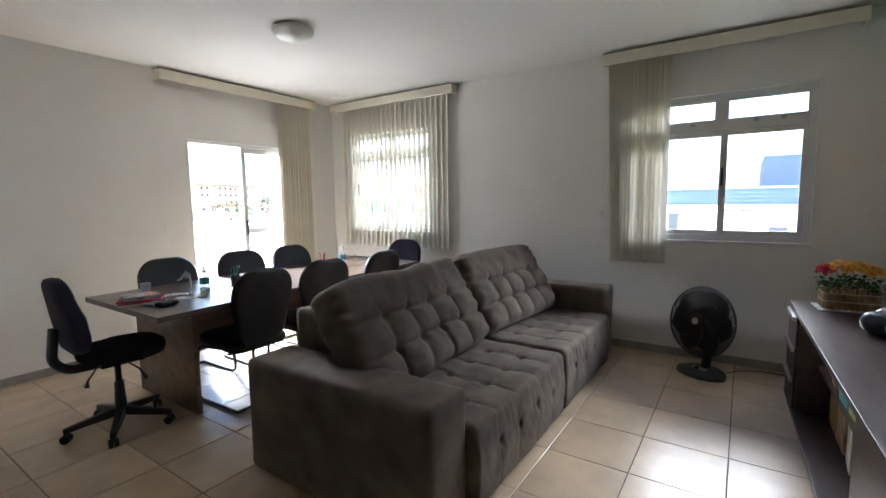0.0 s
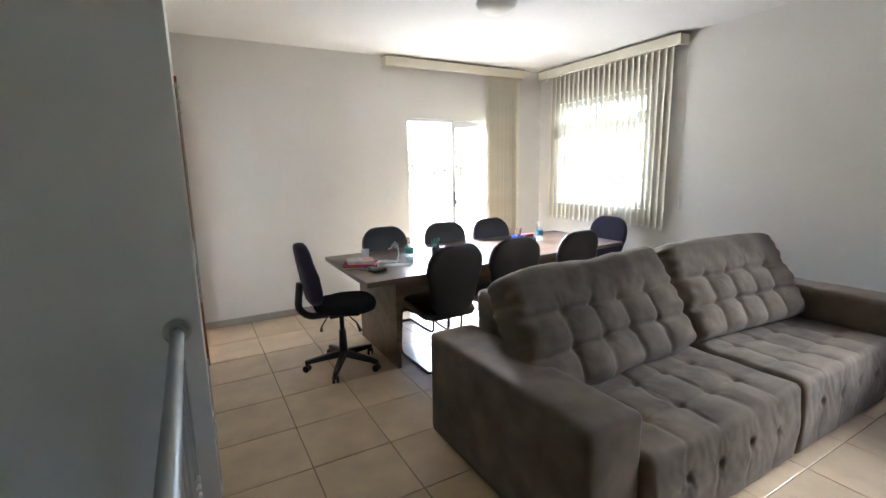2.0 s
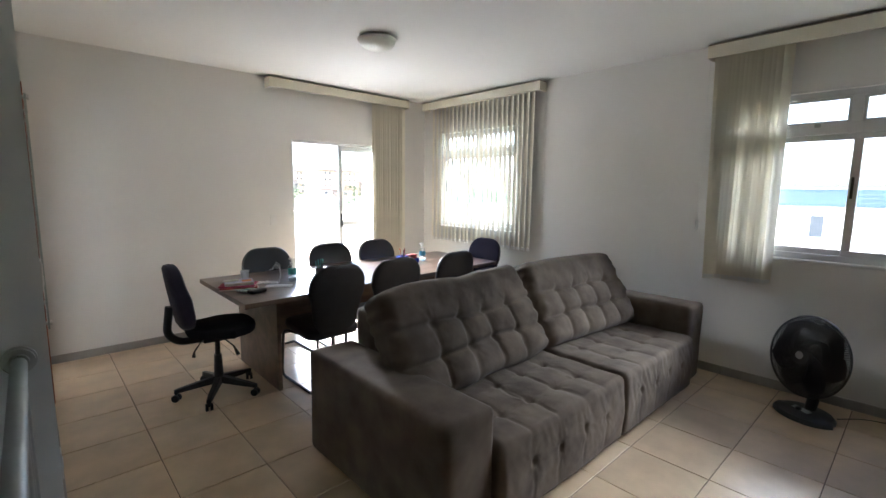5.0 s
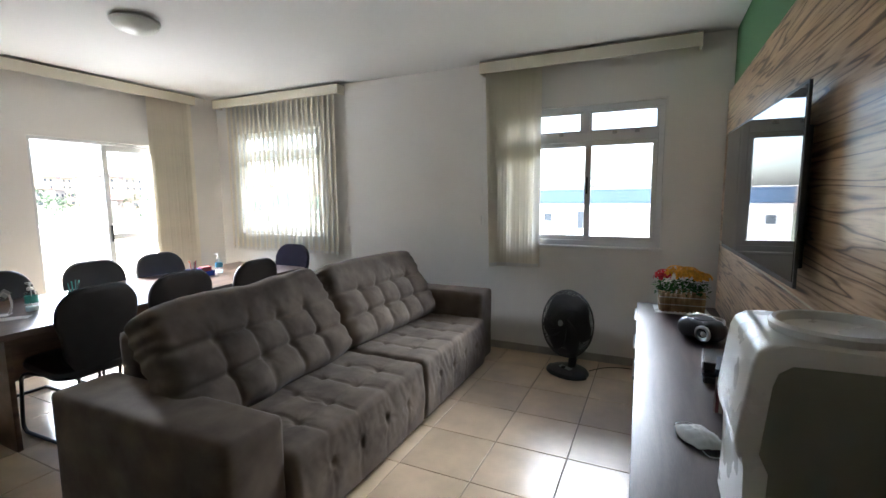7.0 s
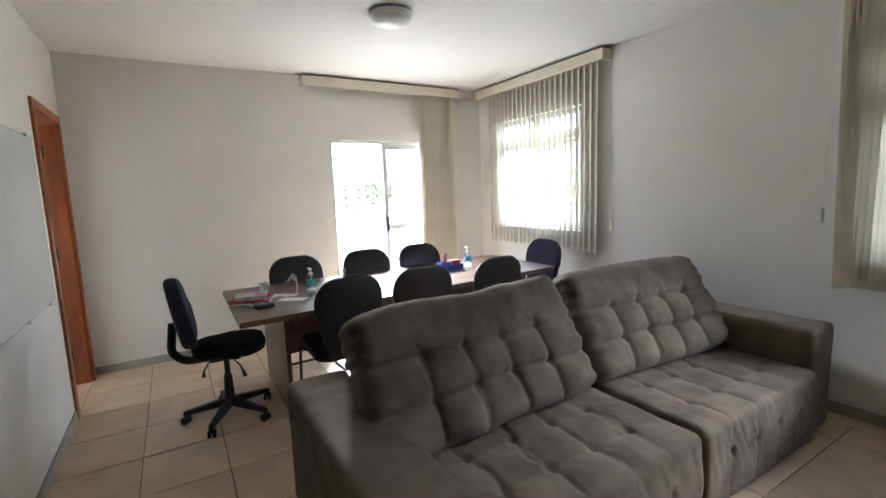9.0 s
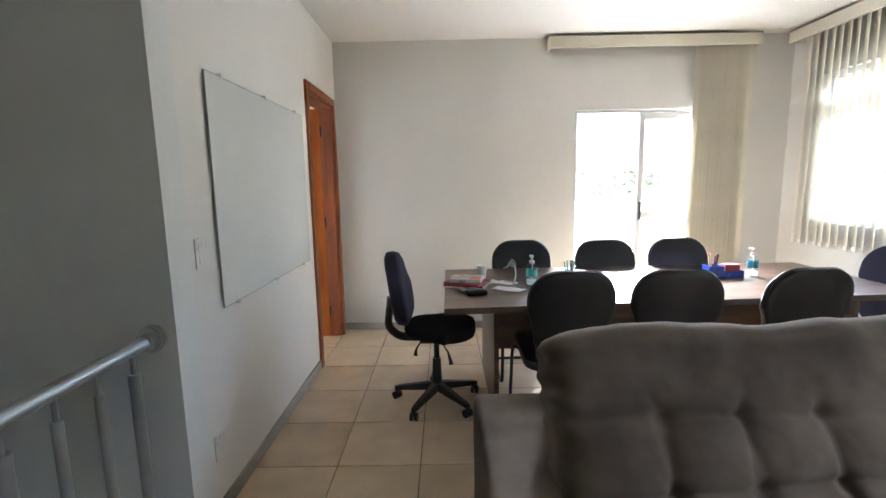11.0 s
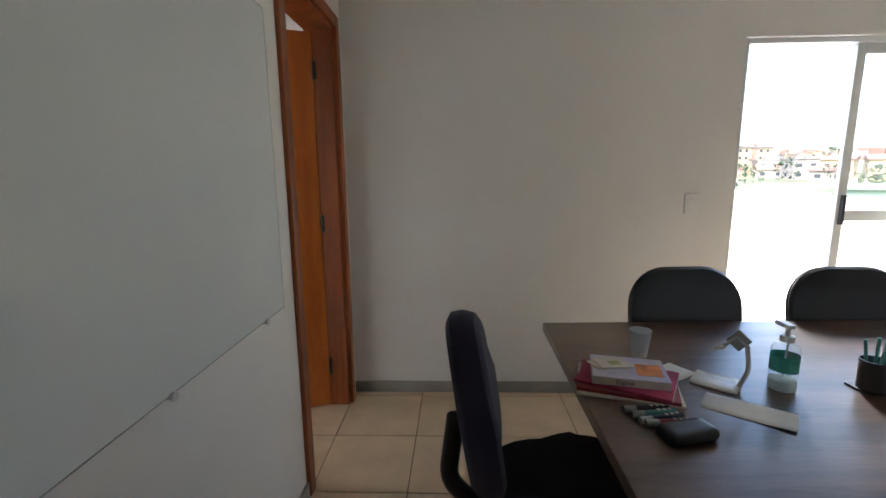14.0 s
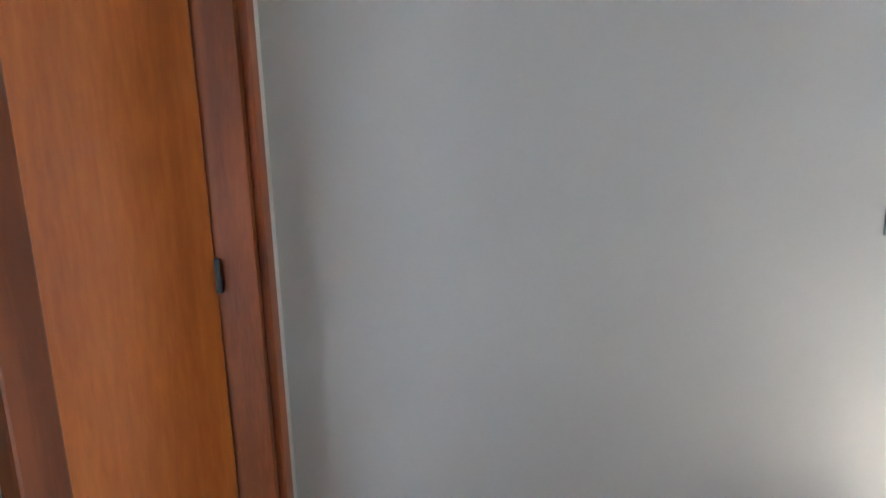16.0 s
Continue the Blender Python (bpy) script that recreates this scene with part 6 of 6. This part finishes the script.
masters = {}
placed = []
for _ in range(4000):
    if len(placed) >= 230:
        break
    a, d = radians(rc.uniform(-16, 76)), 165 + 280 * rc.random() ** 1.2
    x, y = d * math.cos(a), d * math.sin(a)
    if any((x - p) ** 2 + (y - q) ** 2 < (7 + d * 0.014) ** 2 for p, q in placed):
        continue
    placed.append((x, y))
    k = rc.randrange(8)
    tn = math.degrees(a) + rc.choice((0, 90)) + rc.uniform(-25, 25)
    z = hill(x, y) - 0.3
    if k in masters:
        copy_thing(masters[k], pose(x, y, z, 0, 0, tn))
    else:
        masters[k] = house(k, (x, y, z), tn)
lots = {"house_a": bmesh.new(), "roof_red": bmesh.new(), "house_c": bmesh.new()}
for _ in range(2200):
    lot = rc.choice(("house_a", "house_a", "roof_red", "roof_red", "house_c"))
    bm = lots[lot]
    a, d = radians(rc.uniform(-20, 80)), rc.uniform(320, 700)
    x, y = d * math.cos(a), d * math.sin(a)
    w, e, h, z = rc.uniform(5, 11), rc.uniform(5, 9), rc.uniform(3, 7), hill(x, y)
    box(bm, -w / 2, w / 2, -e / 2, e / 2, -3, h, Matrix.Translation((x, y, z)) @ Matrix.Rotation(a + rc.uniform(-0.5, 0.5), 4, "Z"))
for lot, words in (("house_a", "pale"), ("roof_red", "clay-roofed"), ("house_c", "ochre")):
    tagged(finish("far_houses", lots[lot], M[lot]), "many small " + words + " houses covering the far hills", "houses", kind="stuff")
vs, fs = [], []
for _ in range(260):
    a, d = radians(rc.uniform(-20, 80)), rc.uniform(120, 690)
    x, y = d * math.cos(a), d * math.sin(a)
    z0, R = hill(x, y), rc.uniform(2.0, 4.5)
    for k in range(70):
        u, b_ = rc.uniform(-0.5, 1), rc.uniform(0, 6.283)
        q = math.sqrt(max(0, 1 - u * u))
        p = Vector((x + R * q * math.cos(b_) * rc.uniform(0.6, 1.1), y + R * q * math.sin(b_) * rc.uniform(0.6, 1.1), z0 + R * 0.7 + R * u))
        i = len(vs)
        s = R * 0.22
        vs += [p + Vector((rc.uniform(-s, s), rc.uniform(-s, s), rc.uniform(-s, s))) for _k in range(3)]
        fs.append((i, i + 1, i + 2))
ft = from_arrays("far_trees", vs, fs, M["crown"], smooth=False)
tagged(ft, "scattered green trees between the far houses", "trees", kind="stuff")
for a, d, tn in ((61, 210, 20), (58, 225, 15), (66, 250, 30)):
    x, y = d * math.cos(radians(a)), d * math.sin(radians(a))
    t = thing("apartment_block", (x, y, hill(x, y)), "ochre four-storey apartment block on the far slope", "building", "apartment blocks", tn)
    boxed("wall", (-9, 9, -5, 5, -4, 11), M["house_c"], t)
    boxed("roof", (-9.4, 9.4, -5.4, 5.4, 11.01, 11.5), M["roof_grey"], t)
    boxed("stair_core", (-1, 1, -5.2, 5.2, -4, 12.6), M["house_b"], t)
    for z in (0.8, 3.6, 6.4, 9.2):
        for xx in (-7, -4, 3.2, 6.4):
            boxed("window", (xx - 0.6, xx + 0.6, -5.05, -5.001, z, z + 1.1), M["far_glass"], t, "dark window")

# ---- floor tiles ----
P = 0.4213
tile_mesh = {}


def floor_tile(x0, x1, y0, y1):
    g = 0.0028
    key = (round(x1 - x0, 3), round(y1 - y0, 3))
    if key not in tile_mesh:
        w, d = (x1 - x0) / 2 - g, (y1 - y0) / 2 - g
        b = bmesh.new()
        e = 0.0022
        corners = ((-1, -1), (1, -1), (1, 1), (-1, 1))
        lo = [b.verts.new((sx * w, sy * d, -0.0055)) for sx, sy in corners]
        mid = [b.verts.new((sx * w, sy * d, -0.0012)) for sx, sy in corners]
        top = [b.verts.new((sx * (w - e), sy * (d - e), 0)) for sx, sy in corners]
        b.faces.new(top)
        for p, q in ((lo, mid), (mid, top)):
            for i in range(4):
                b.faces.new((p[i], p[(i + 1) % 4], q[(i + 1) % 4], q[i]))
        me = bpy.data.meshes.new("tile")
        b.to_mesh(me)
        b.free()
        me.materials.append(M["tile"])
        tile_mesh[key] = me
    o = new("tile", tile_mesh[key])
    o.parent = floor
    o.location = ((x0 + x1) / 2, (y0 + y1) / 2, 0)


xs = [k * P for k in range(-4, 10)] + [XB]
ys = [0.0] + [-0.06 - k * P for k in range(0, 14)] + [YC]
for xa, xb_ in zip(xs, xs[1:]):
    for ya, yb_ in zip(ys, ys[1:]):
        x0, x1, y0, y1 = max(xa, -1.48), xb_, yb_, ya
        if x1 <= 0.001:
            in_next_room = y0 > -2.45
            behind_well = y1 <= WELL[2] + 0.02
            if not (in_next_room or behind_well):
                continue
        if x1 - x0 < 0.02 or y1 - y0 < 0.02:
            continue
        floor_tile(x0, x1, y0, y1)
